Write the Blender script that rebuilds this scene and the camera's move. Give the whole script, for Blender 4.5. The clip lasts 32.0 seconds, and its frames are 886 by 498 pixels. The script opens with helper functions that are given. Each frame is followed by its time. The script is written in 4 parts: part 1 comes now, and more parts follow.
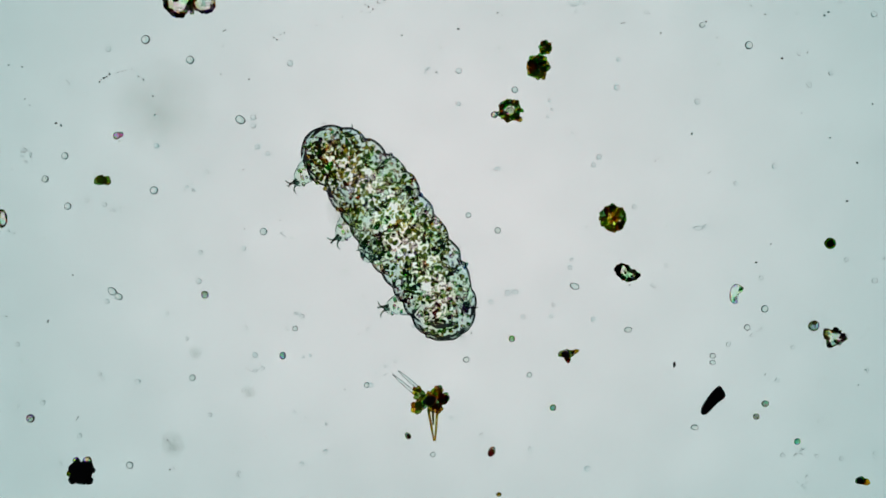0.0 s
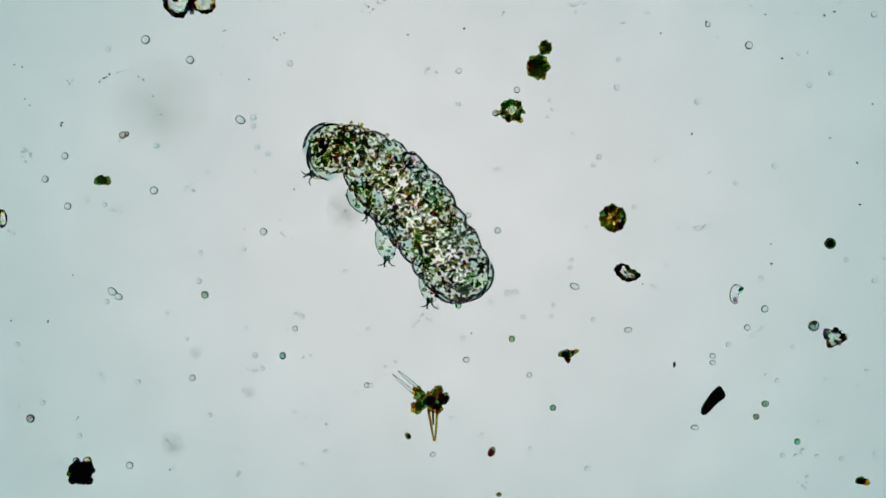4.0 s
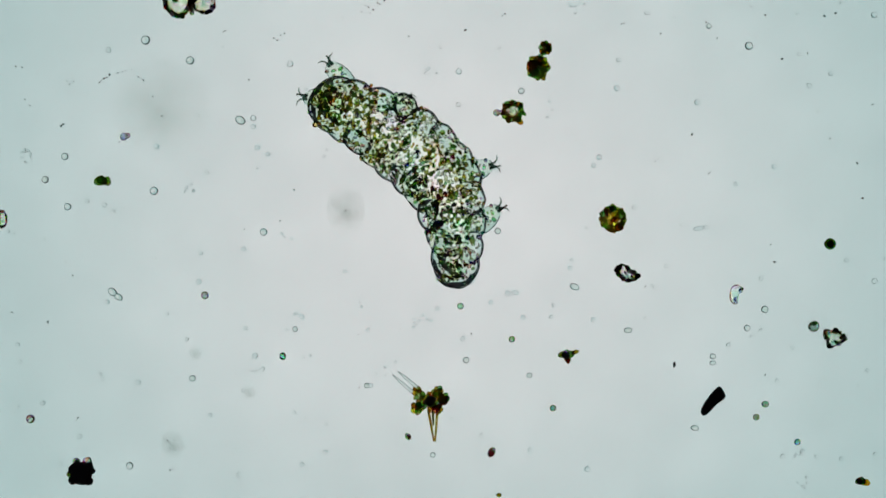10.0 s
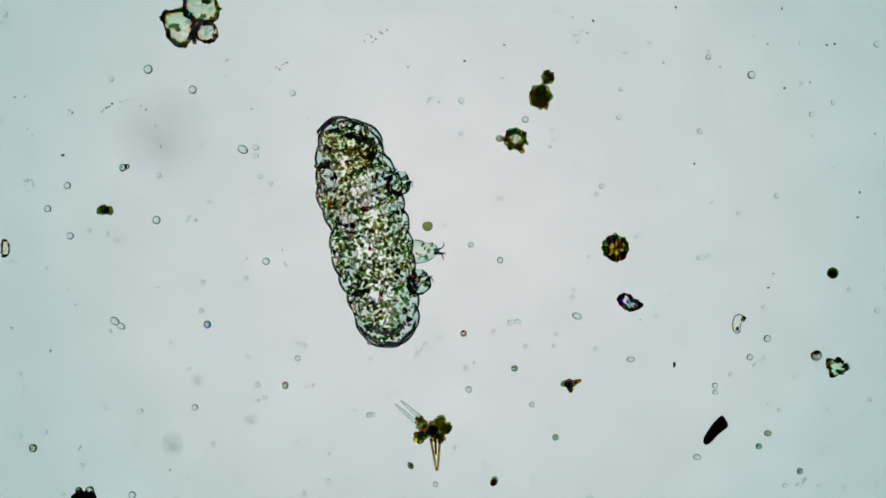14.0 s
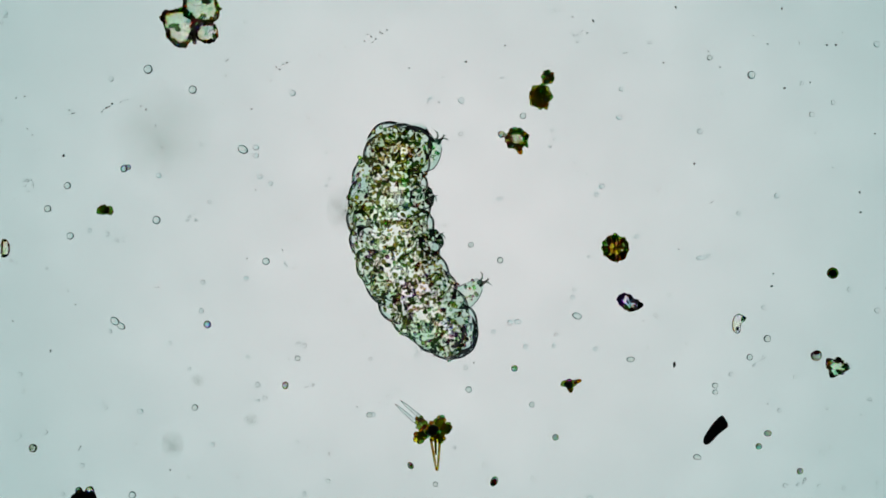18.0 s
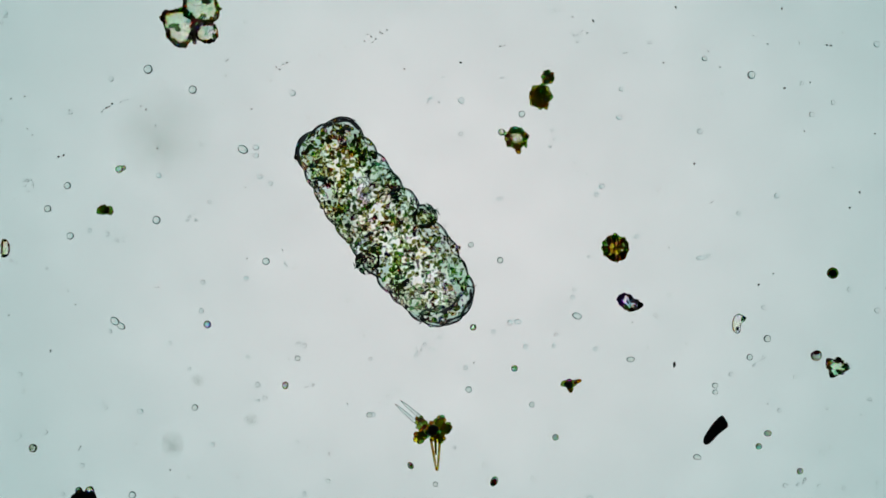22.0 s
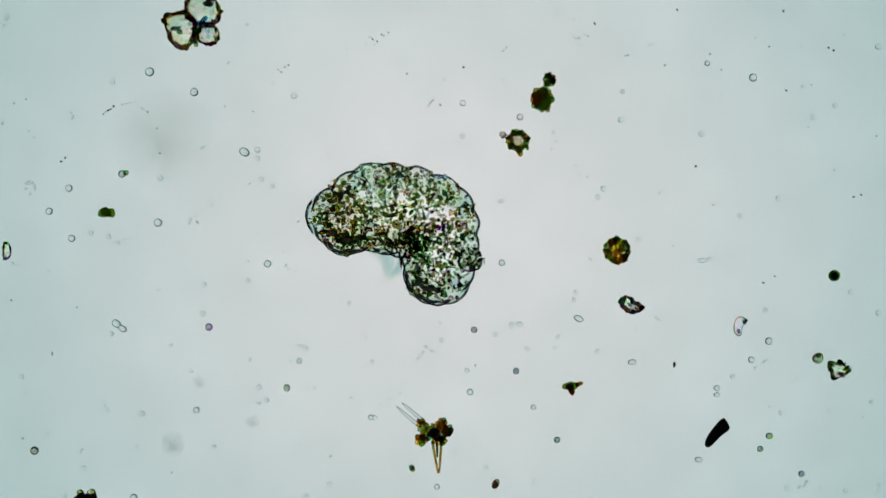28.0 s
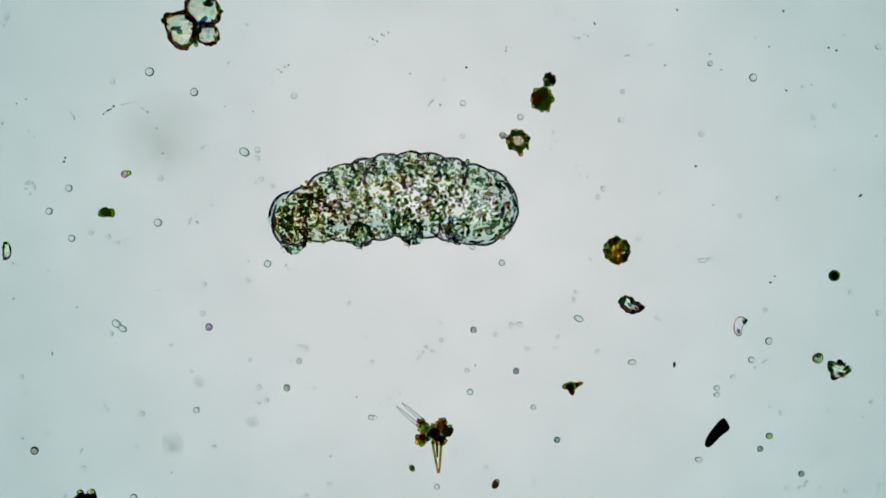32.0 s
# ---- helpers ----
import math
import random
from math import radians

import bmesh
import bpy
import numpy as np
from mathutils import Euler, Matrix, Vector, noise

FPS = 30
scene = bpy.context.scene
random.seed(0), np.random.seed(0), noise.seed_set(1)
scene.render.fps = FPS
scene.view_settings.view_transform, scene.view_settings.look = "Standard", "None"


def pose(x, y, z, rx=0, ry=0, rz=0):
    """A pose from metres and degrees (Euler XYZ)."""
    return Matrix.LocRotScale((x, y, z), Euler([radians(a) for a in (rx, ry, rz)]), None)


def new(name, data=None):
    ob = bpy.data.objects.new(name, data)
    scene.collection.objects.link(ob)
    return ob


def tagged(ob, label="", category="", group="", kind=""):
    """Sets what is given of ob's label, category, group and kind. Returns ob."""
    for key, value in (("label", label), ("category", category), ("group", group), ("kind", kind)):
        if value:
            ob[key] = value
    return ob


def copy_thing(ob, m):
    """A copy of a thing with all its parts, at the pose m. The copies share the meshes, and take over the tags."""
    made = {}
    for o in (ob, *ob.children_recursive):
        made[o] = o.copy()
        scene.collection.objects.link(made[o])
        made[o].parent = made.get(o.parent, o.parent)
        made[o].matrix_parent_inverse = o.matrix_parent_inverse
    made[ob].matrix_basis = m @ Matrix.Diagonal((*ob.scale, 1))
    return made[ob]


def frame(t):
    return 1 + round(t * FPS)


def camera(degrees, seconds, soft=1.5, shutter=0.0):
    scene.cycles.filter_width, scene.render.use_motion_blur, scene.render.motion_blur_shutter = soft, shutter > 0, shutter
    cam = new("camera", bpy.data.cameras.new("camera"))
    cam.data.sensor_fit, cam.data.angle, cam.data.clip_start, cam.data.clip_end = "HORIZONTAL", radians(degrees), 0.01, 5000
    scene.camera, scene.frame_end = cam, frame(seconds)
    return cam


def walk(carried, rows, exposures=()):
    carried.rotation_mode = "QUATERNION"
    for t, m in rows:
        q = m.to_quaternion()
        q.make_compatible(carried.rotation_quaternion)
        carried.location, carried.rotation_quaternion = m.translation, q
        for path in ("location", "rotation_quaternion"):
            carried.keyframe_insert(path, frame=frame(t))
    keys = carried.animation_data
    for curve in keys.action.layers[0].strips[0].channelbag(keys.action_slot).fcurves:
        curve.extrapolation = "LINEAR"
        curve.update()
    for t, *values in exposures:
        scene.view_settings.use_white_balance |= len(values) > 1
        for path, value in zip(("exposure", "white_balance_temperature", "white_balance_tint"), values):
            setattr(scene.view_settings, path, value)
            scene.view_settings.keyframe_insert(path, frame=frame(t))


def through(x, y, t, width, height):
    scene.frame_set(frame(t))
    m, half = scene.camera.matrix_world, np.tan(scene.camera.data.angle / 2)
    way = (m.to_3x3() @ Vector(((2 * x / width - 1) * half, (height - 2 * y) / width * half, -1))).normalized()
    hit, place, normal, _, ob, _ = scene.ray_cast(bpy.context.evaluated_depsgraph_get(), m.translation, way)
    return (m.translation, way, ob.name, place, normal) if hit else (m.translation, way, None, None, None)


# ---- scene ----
cam = camera(5.5, 32.0, soft=1.6)

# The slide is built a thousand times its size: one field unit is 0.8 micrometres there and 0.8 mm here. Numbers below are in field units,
# x to the right and y down from a corner of the slide's field, z up from the slide.
K = 0.8e-3
LEVEL = 784 / math.tan(radians(2.75)) + 25


def at(x, y, z=0.0):
    return Vector(((x - 784) * K, (441 - y) * K, z * K))


def eye(t, dx, dy):
    """The microscope's view, when the stage has slid the slide by dx, dy."""
    p = at(784 - dx, 441 - dy, LEVEL)
    return (t, pose(p.x, p.y, p.z))


STAGE = [(0, 0, 0), (3.5, 0, 0), (5.5, 0, 1), (11.6, 0, 1), (12, 1, 17), (12.5, 3.5, 42.5), (12.8, 4.5, 53),
         (13.2, 4.6, 53.3), (14, 4.5, 52.7), (22, 4.5, 52.7), (22.5, 6, 55), (23, 7.2, 61), (23.5, 5.2, 57.5),
         (24, 5.2, 56), (25, 4.5, 54.6), (25.5, 6, 57), (27.5, 6, 57), (28, 7.2, 57.2), (32, 7.2, 57.2)]
walk(cam, [eye(*row) for row in STAGE], exposures=[(0, 0.0), (32, 0.0)])

# ---- light: the microscope's lamp under the stage, through a ground glass ----
# light passes through many thin skins and cells
scene.cycles.max_bounces, scene.cycles.transmission_bounces, scene.cycles.transparent_max_bounces = 64, 64, 64
world = bpy.data.worlds.new("dim_room")
scene.world = world
world.use_nodes = True
world.node_tree.nodes["Background"].inputs[0].default_value = (0.75, 0.85, 1.0, 1)
world.node_tree.nodes["Background"].inputs[1].default_value = 0.02
PLATE_Z, PLATE_R = -7500, 3000


def lamp(name, depth, size, watts, colour, y):
    data = bpy.data.lights.new(name, "AREA")
    data.shape, data.size = "DISK", size * K
    data.energy, data.color = watts * (K / 0.8e-3) ** 2, colour
    ob = new(name, data)
    ob.matrix_world = pose(0, y * K, (PLATE_Z - depth) * K, 180, 0, 0)
    return ob


# one microscope lamp split in two added lamps, tinted to give teal edges
lamp("reddish_centre_lamp", 1500, 800, 5.9, (1.0, 0.40, 0.43), 120)
lamp("teal_edge_lamp", 7500, 3000, 206, (0.605, 1.0, 0.98), 120)


# ---- materials ----
def material(name):
    m = bpy.data.materials.new(name)
    m.use_nodes = True
    m.node_tree.nodes.clear()
    n = m.node_tree.nodes
    return m, n, m.node_tree.links.new, n.new("ShaderNodeOutputMaterial")


def coords(n, link, size):
    """Object coordinates in field units, divided by the size of a feature."""
    tc, mp = n.new("ShaderNodeTexCoord"), n.new("ShaderNodeMapping")
    mp.inputs["Scale"].default_value = [1 / (K * size)] * 3
    link(tc.outputs["Object"], mp.inputs["Vector"])
    return mp.outputs["Vector"]


def noise_node(n, link, size, detail=3.0, scale=1.0):
    t = n.new("ShaderNodeTexNoise")
    t.inputs["Scale"].default_value, t.inputs["Detail"].default_value = scale, detail
    link(coords(n, link, size), t.inputs["Vector"])
    return t.outputs["Fac"]


def ramp(n, link, fac, stops):
    r = n.new("ShaderNodeValToRGB")
    els = r.color_ramp.elements
    els[0].position, els[0].color = stops[0][0], (*stops[0][1], 1)
    els[1].position, els[1].color = stops[-1][0], (*stops[-1][1], 1)
    for p, c in stops[1:-1]:
        els.new(p).color = (*c, 1)
    link(fac, r.inputs["Fac"])
    return r.outputs["Color"]


def clear(name, ior, stops, grain=20.0, bump=0.0, bump_size=8.0, island=False, per_object=False, spread=0.0):
    """A clear, tinted body in water; ior is against the water round it, spread how far red and blue part."""
    m, n, link, out = material(name)
    if island:
        fac = n.new("ShaderNodeNewGeometry").outputs["Random Per Island"]
    elif per_object:
        fac = n.new("ShaderNodeObjectInfo").outputs["Random"]
    else:
        fac = noise_node(n, link, grain)
    tint = ramp(n, link, fac, stops)
    bent = []
    for k, hue in enumerate(((1, 0, 0), (0, 1, 0), (0, 0, 1)) if spread else ((1, 1, 1),)):
        b = n.new("ShaderNodeBsdfRefraction")
        b.inputs["IOR"].default_value, b.inputs["Roughness"].default_value = ior + (k - 1) * spread, 0.0
        mul = n.new("ShaderNodeMix")
        mul.data_type, mul.blend_type = "RGBA", "MULTIPLY"
        mul.inputs["Factor"].default_value = 1.0
        for sock in mul.inputs:
            if sock.identifier == "A_Color":
                link(tint, sock)
            if sock.identifier == "B_Color":
                sock.default_value = (*hue, 1)
        link([o for o in mul.outputs if o.identifier == "Result_Color"][0], b.inputs["Color"])
        bent.append(b)
    if bump:
        bp = n.new("ShaderNodeBump")
        bp.inputs["Strength"].default_value, bp.inputs["Distance"].default_value = 1.0, bump * K
        link(noise_node(n, link, bump_size, 2.0), bp.inputs["Height"])
        for b in bent:
            link(bp.outputs["Normal"], b.inputs["Normal"])
    total = bent[0].outputs[0]
    for b in bent[1:]:
        add = n.new("ShaderNodeAddShader")
        link(total, add.inputs[0])
        link(b.outputs[0], add.inputs[1])
        total = add.outputs[0]
    link(total, out.inputs["Surface"])
    return m


def opaque(name, stops, grain=8.0, rough=0.6, through=0.0):
    """Dense grit or debris; through: how much light seeps through it."""
    m, n, link, out = material(name)
    b = n.new("ShaderNodeBsdfPrincipled")
    b.inputs["Roughness"].default_value = rough
    c = ramp(n, link, noise_node(n, link, grain), stops)
    link(c, b.inputs["Base Color"])
    bp = n.new("ShaderNodeBump")
    bp.inputs["Strength"].default_value, bp.inputs["Distance"].default_value = 0.6, 1.5 * K
    link(noise_node(n, link, grain * 0.5), bp.inputs["Height"])
    link(bp.outputs["Normal"], b.inputs["Normal"])
    if through:
        tr, mix = n.new("ShaderNodeBsdfTransparent"), n.new("ShaderNodeMixShader")
        link(c, tr.inputs["Color"])
        mix.inputs[0].default_value = through
        link(b.outputs[0], mix.inputs[1])
        link(tr.outputs[0], mix.inputs[2])
        b = mix
    link(b.outputs[0], out.inputs["Surface"])
    return m


M_CUTICLE = clear("cuticle", 1.19, [(0.35, (0.985, 0.98, 0.955)), (0.65, (0.998, 0.995, 0.99))], 45)
M_CELLS = [clear("storage_cells", 1.14, [(0.0, (0.42, 0.50, 0.30)), (0.10, (0.70, 0.74, 0.48)), (0.18, (0.97, 0.95, 0.80)), (0.5, (0.995, 0.99, 0.95)), (0.8, (0.995, 0.985, 0.98)), (1.0, (0.95, 0.985, 0.92))], island=True, spread=0.02),
           clear("olive_storage_cells", 1.14, [(0.0, (0.46, 0.38, 0.12)), (0.15, (0.76, 0.68, 0.28)), (0.35, (0.95, 0.88, 0.50)), (0.7, (0.98, 0.94, 0.68)), (1.0, (0.99, 0.97, 0.88))], island=True, spread=0.02),
           clear("green_storage_cells", 1.14, [(0.0, (0.22, 0.46, 0.32)), (0.15, (0.52, 0.74, 0.52)), (0.3, (0.88, 0.95, 0.80)), (0.7, (0.97, 0.99, 0.93)), (1.0, (0.99, 0.96, 0.88))], island=True, spread=0.02)]
M_GUT = clear("dark_gut_cells", 1.05, [(0.0, (0.16, 0.28, 0.14)), (0.35, (0.48, 0.54, 0.20)), (0.65, (0.40, 0.58, 0.42)), (1.0, (0.66, 0.58, 0.22))], island=True)
M_LEG = clear("leg_skin", 1.1, [(0.35, (0.92, 0.95, 0.89)), (0.65, (0.98, 0.985, 0.96))], 30)
M_CLAW = clear("claw", 1.15, [(0.4, (0.34, 0.44, 0.40)), (0.7, (0.56, 0.62, 0.54))], 6)
M_DROP = clear("droplet", 1.18, [(0.0, (0.985, 0.975, 0.95)), (1.0, (0.995, 0.99, 0.985))], per_object=True)
M_FAINT = clear("faint_droplet", 1.12, [(0.0, (0.99, 0.99, 0.99)), (1.0, (0.998, 0.998, 0.998))], per_object=True)
M_BEAD = clear("tinted_bead", 1.28, [(0.0, (0.78, 0.90, 0.90)), (0.5, (0.92, 0.94, 0.90)), (1.0, (0.92, 0.84, 0.78))], per_object=True, spread=0.03)
M_CRYSTAL = clear("crystal", 1.18, [(0.30, (0.20, 0.50, 0.40)), (0.40, (0.70, 0.86, 0.76)), (0.48, (0.97, 0.98, 0.96)), (0.58, (0.99, 0.98, 0.98)), (0.66, (0.94, 0.82, 0.66)), (0.74, (0.60, 0.66, 0.40))], 11, 5.0, 11, spread=0.06)
M_BLUE = clear("blue_grey_bead", 1.22, [(0.3, (0.50, 0.70, 0.72)), (0.7, (0.78, 0.84, 0.78))], 7, spread=0.05)
M_FLAKE = clear("pale_flake", 1.12, [(0.3, (0.96, 0.97, 0.96)), (0.7, (0.99, 0.99, 0.99))], 14, 1.0, 9, spread=0.03)
M_ALGA = clear("green_algal_cell", 1.13, [(0.0, (0.26, 0.44, 0.22)), (0.5, (0.56, 0.60, 0.28)), (1.0, (0.32, 0.56, 0.42))], per_object=True, spread=0.04)
M_AMBER = clear("amber_cell", 1.12, [(0.0, (0.90, 0.66, 0.12)), (0.5, (0.995, 0.93, 0.42)), (1.0, (0.66, 0.58, 0.16))], per_object=True, spread=0.04)
M_BROWN = clear("brown_cell", 1.13, [(0.0, (0.42, 0.26, 0.08)), (0.5, (0.66, 0.56, 0.22)), (1.0, (0.24, 0.26, 0.10))], per_object=True, spread=0.04)
M_BLACK = opaque("black_grit", [(0.3, (0.012, 0.012, 0.012)), (0.7, (0.05, 0.035, 0.03))], 9)
M_SPECK = opaque("dark_speck", [(0.3, (0.04, 0.05, 0.05)), (0.7, (0.10, 0.11, 0.10))], 3)
M_BAFFLE = opaque("baffle_black", [(0.3, (0.015, 0.015, 0.016)), (0.7, (0.03, 0.03, 0.03))], 400)

# the slide's glass
M_SLIDE, _n, _l, _o = material("slide_glass")
_t, _g, _x, _f = (_n.new("ShaderNodeBsdfTransparent"), _n.new("ShaderNodeBsdfGlossy"), _n.new("ShaderNodeMixShader"), _n.new("ShaderNodeFresnel"))
_g.inputs["Roughness"].default_value, _f.inputs["IOR"].default_value = 0.02, 1.15
_l(ramp(_n, _l, noise_node(_n, _l, 110, 5), [(0.3, (0.955, 0.962, 0.962)), (0.7, (0.998, 0.998, 0.998))]), _t.inputs["Color"])
_l(_f.outputs[0], _x.inputs[0])
_l(_t.outputs[0], _x.inputs[1])
_l(_g.outputs[0], _x.inputs[2])
_l(_x.outputs[0], _o.inputs["Surface"])

# the ground glass over the lamp
M_PLATE, _n, _l, _o = material("ground_glass")
_t = _n.new("ShaderNodeBsdfTranslucent")
_l(ramp(_n, _l, noise_node(_n, _l, 500, 3), [(0.3, (0.87, 0.88, 0.88)), (0.7, (0.93, 0.93, 0.93))]), _t.inputs["Color"])
_l(_t.outputs[0], _o.inputs["Surface"])


# ---- mesh helpers ----
def ball(level):
    bm = bmesh.new()
    bmesh.ops.create_icosphere(bm, subdivisions=level, radius=1.0)
    bm.verts.ensure_lookup_table()
    v = np.array([x.co[:] for x in bm.verts])
    f = np.array([[x.index for x in y.verts] for y in bm.faces])
    bm.free()
    return v / np.linalg.norm(v, axis=1)[:, None], f


BALL = {k: ball(k) for k in (1, 2, 3, 4)}


def lumpy(level, axes, rough=0.0, size=1.0, seed=0.0, offset=(0, 0, 0), square=2.0):
    """A rounded lump in field units: a ball stretched to its axes, with an uneven skin; square: above 2 it bulges to a box."""
    v, f = BALL[level]
    if square != 2.0:
        v = v / ((np.abs(v) ** square).sum(axis=1) ** (1 / square))[:, None]
    s = np.array([1 + rough * noise.noise(Vector(p) * size + Vector((seed * 7.3, seed * 3.1, seed))) for p in v])
    return v * s[:, None] * np.array(axes) + np.array(offset), f


def join(pieces):
    vs, fs, k = [], [], 0
    for v, f in pieces:
        vs.append(v)
        fs.extend([[int(i) + k for i in face] for face in f])
        k += len(v)
    return np.concatenate(vs), fs


def mesh(name, piece, mat, smooth=True):
    me = bpy.data.meshes.new(name)
    v, f = piece
    me.from_pydata([tuple(p * K) for p in v], [], [tuple(int(i) for i in face) for face in f])
    me.polygons.foreach_set("use_smooth", [smooth] * len(me.polygons))
    me.materials.append(mat)
    me.update()
    return me


def part(name, me, parent, m=None, label=""):
    ob = new(name, me)
    ob.parent = parent
    if m is not None:
        ob.matrix_basis = m
    return tagged(ob, label)


def thing(name, me, x, y, z=0.0, turn=0.0, label="", category="", group="", kind=""):
    ob = new(name, me)
    p = at(x, y, z)
    ob.matrix_basis = pose(p.x, p.y, p.z, 0, 0, turn)
    return tagged(ob, label, category, group, kind)


def tube(points, radii, sides=8):
    """A tapered rod along points in field units."""
    pts = [Vector(p) for p in points]
    vs, fs = [], []
    for i, p in enumerate(pts):
        d = (pts[min(i + 1, len(pts) - 1)] - pts[max(i - 1, 0)]).normalized()
        a = d.orthogonal().normalized()
        b = d.cross(a)
        for k in range(sides):
            w = 2 * math.pi * k / sides
            vs.append(p + (a * math.cos(w) + b * math.sin(w)) * radii[i])
    for i in range(len(pts) - 1):
        for k in range(sides):
            fs.append([i * sides + k, i * sides + (k + 1) % sides, (i + 1) * sides + (k + 1) % sides, (i + 1) * sides + k])
    fs.append(list(range(sides))[::-1])
    fs.append([(len(pts) - 1) * sides + k for k in range(sides)])
    return np.array([v[:] for v in vs]), fs


# ---- slide, ground glass and lamp baffle ----
def slab(w, d, z0, z1, r=0):
    bm = bmesh.new()
    bmesh.ops.create_cube(bm, size=1.0)
    for v in bm.verts:
        v.co = Vector((v.co.x * w, v.co.y * d, z0 + (v.co.z + 0.5) * (z1 - z0)))
    if r:
        bmesh.ops.bevel(bm, geom=list(bm.edges), offset=r, segments=2, affect="EDGES")
    bm.verts.ensure_lookup_table()
    out = np.array([v.co[:] for v in bm.verts]), [[v.index for v in f.verts] for f in bm.faces]
    bm.free()
    return out


slide = tagged(new("glass_slide", mesh("glass_slide", slab(5200, 4000, -1250, 0, 40), M_SLIDE, False)),
               "clear glass microscope slide lit from below", "slide", kind="structure")
slide.visible_shadow = False
ROUND = 64
disc = [(PLATE_R * math.cos(2 * math.pi * i / ROUND), PLATE_R * math.sin(2 * math.pi * i / ROUND)) for i in range(ROUND)]
tagged(new("backdrop_ground_glass", mesh("ground_glass", (np.array([(x, y, PLATE_Z) for x, y in disc]), [list(range(ROUND))]), M_PLATE, False)),
       "pale ground glass disc glowing over the microscope lamp", "diffuser", kind="structure")
# unseen tube, added to keep slanting lamp light off the grit
ring = [(x * r, y * r, z) for r, z in ((1.0, PLATE_Z + 60), (1.0, PLATE_Z - 9000), (1.08, PLATE_Z - 9000), (1.08, PLATE_Z + 60)) for x, y in disc]
tagged(new("light_baffle", mesh("light_baffle", (np.array(ring), [[j * ROUND + i, j * ROUND + (i + 1) % ROUND, (j + 1) % 4 * ROUND + (i + 1) % ROUND, (j + 1) % 4 * ROUND + i]
       for j in range(4) for i in range(ROUND)]), M_BAFFLE, False)),
       "unseen black tube added round the lamp to block stray light", "lamp housing", kind="structure")

# dried stains under the slide, and a smudge on the viewing lens
def stain_material(name, size, depth):
    m, n, link, out = material(name)
    clear_part, fall, mul = n.new("ShaderNodeBsdfTransparent"), n.new("ShaderNodeTexGradient"), n.new("ShaderNodeMath")
    fall.gradient_type = "SPHERICAL"
    link(coords(n, link, size), fall.inputs["Vector"])
    mul.operation = "MULTIPLY"
    link(fall.outputs["Fac"], mul.inputs[0])
    link(noise_node(n, link, size * 0.6, 2), mul.inputs[1])
    link(ramp(n, link, mul.outputs[0], [(0.0, (1, 1, 1)), (0.15, (0.95, 0.955, 0.95)), (0.5, (depth, depth + 0.02, depth))]), clear_part.inputs["Color"])
    link(clear_part.outputs[0], out.inputs["Surface"])
    return m


M_STAIN = stain_material("dried_stain", 100, 0.80)
M_SMUDGE = stain_material("lens_smudge", 48, 0.72)
STAIN = mesh("dried_stain", (np.array([(100 * math.cos(a / 16 * math.pi), 100 * math.sin(a / 16 * math.pi), 0) for a in range(32)]), [list(range(32))]), M_STAIN, False)
for x, y, r in ((282, 192, 1.05), (345, 625, 0.16), (440, 695, 0.16)):
    stain = thing("dried_stain", STAIN, 784 + (x - 784) * 1.077, 441 + (y - 441) * 1.077, -1256, 0, "faint grey dried stain under the slide", "stain", "stains under the slide")
    stain.scale = (r, r, 1)

# ---- the water bear ----
bear = tagged(new("tardigrade"), "olive green translucent water bear with lumpy segments, creeping on the slide", "tardigrade")
rng = random.Random(4)


def granule_lump(r, s, x, y, z, long=1.3):
    """One storage cell: an uneven rounded grain."""
    w = r.uniform(0, math.pi)
    v, f = lumpy(2, (s * r.uniform(1.0, long), s * r.uniform(0.7, 1.0), s * r.uniform(0.7, 0.9)), 0.5, 1.5, r.random() * 40)
    c, d = math.cos(w), math.sin(w)
    return np.column_stack((v[:, 0] * c - v[:, 1] * d + x, v[:, 0] * d + v[:, 1] * c + y, v[:, 2] + z)), f


def granules(ax, n, sizes, seed, mat):
    """A pack of storage cells, lying side by side in one layer."""
    r = random.Random(seed)
    out, spots = [], []
    for _ in range(n * 20):
        x, y = r.uniform(-1, 1) * ax[0], r.uniform(-1, 1) * ax[1]
        s = r.uniform(*sizes)
        if len(out) == n or any((x - a) ** 2 + (y - b) ** 2 < (0.86 * (s + c)) ** 2 for a, b, c in spots):
            continue
        spots.append((x, y, s))
        out.append(granule_lump(r, s, x, y, r.uniform(-1, 1) * ax[2]))
    return mesh("granular_tissue", join(out), mat)


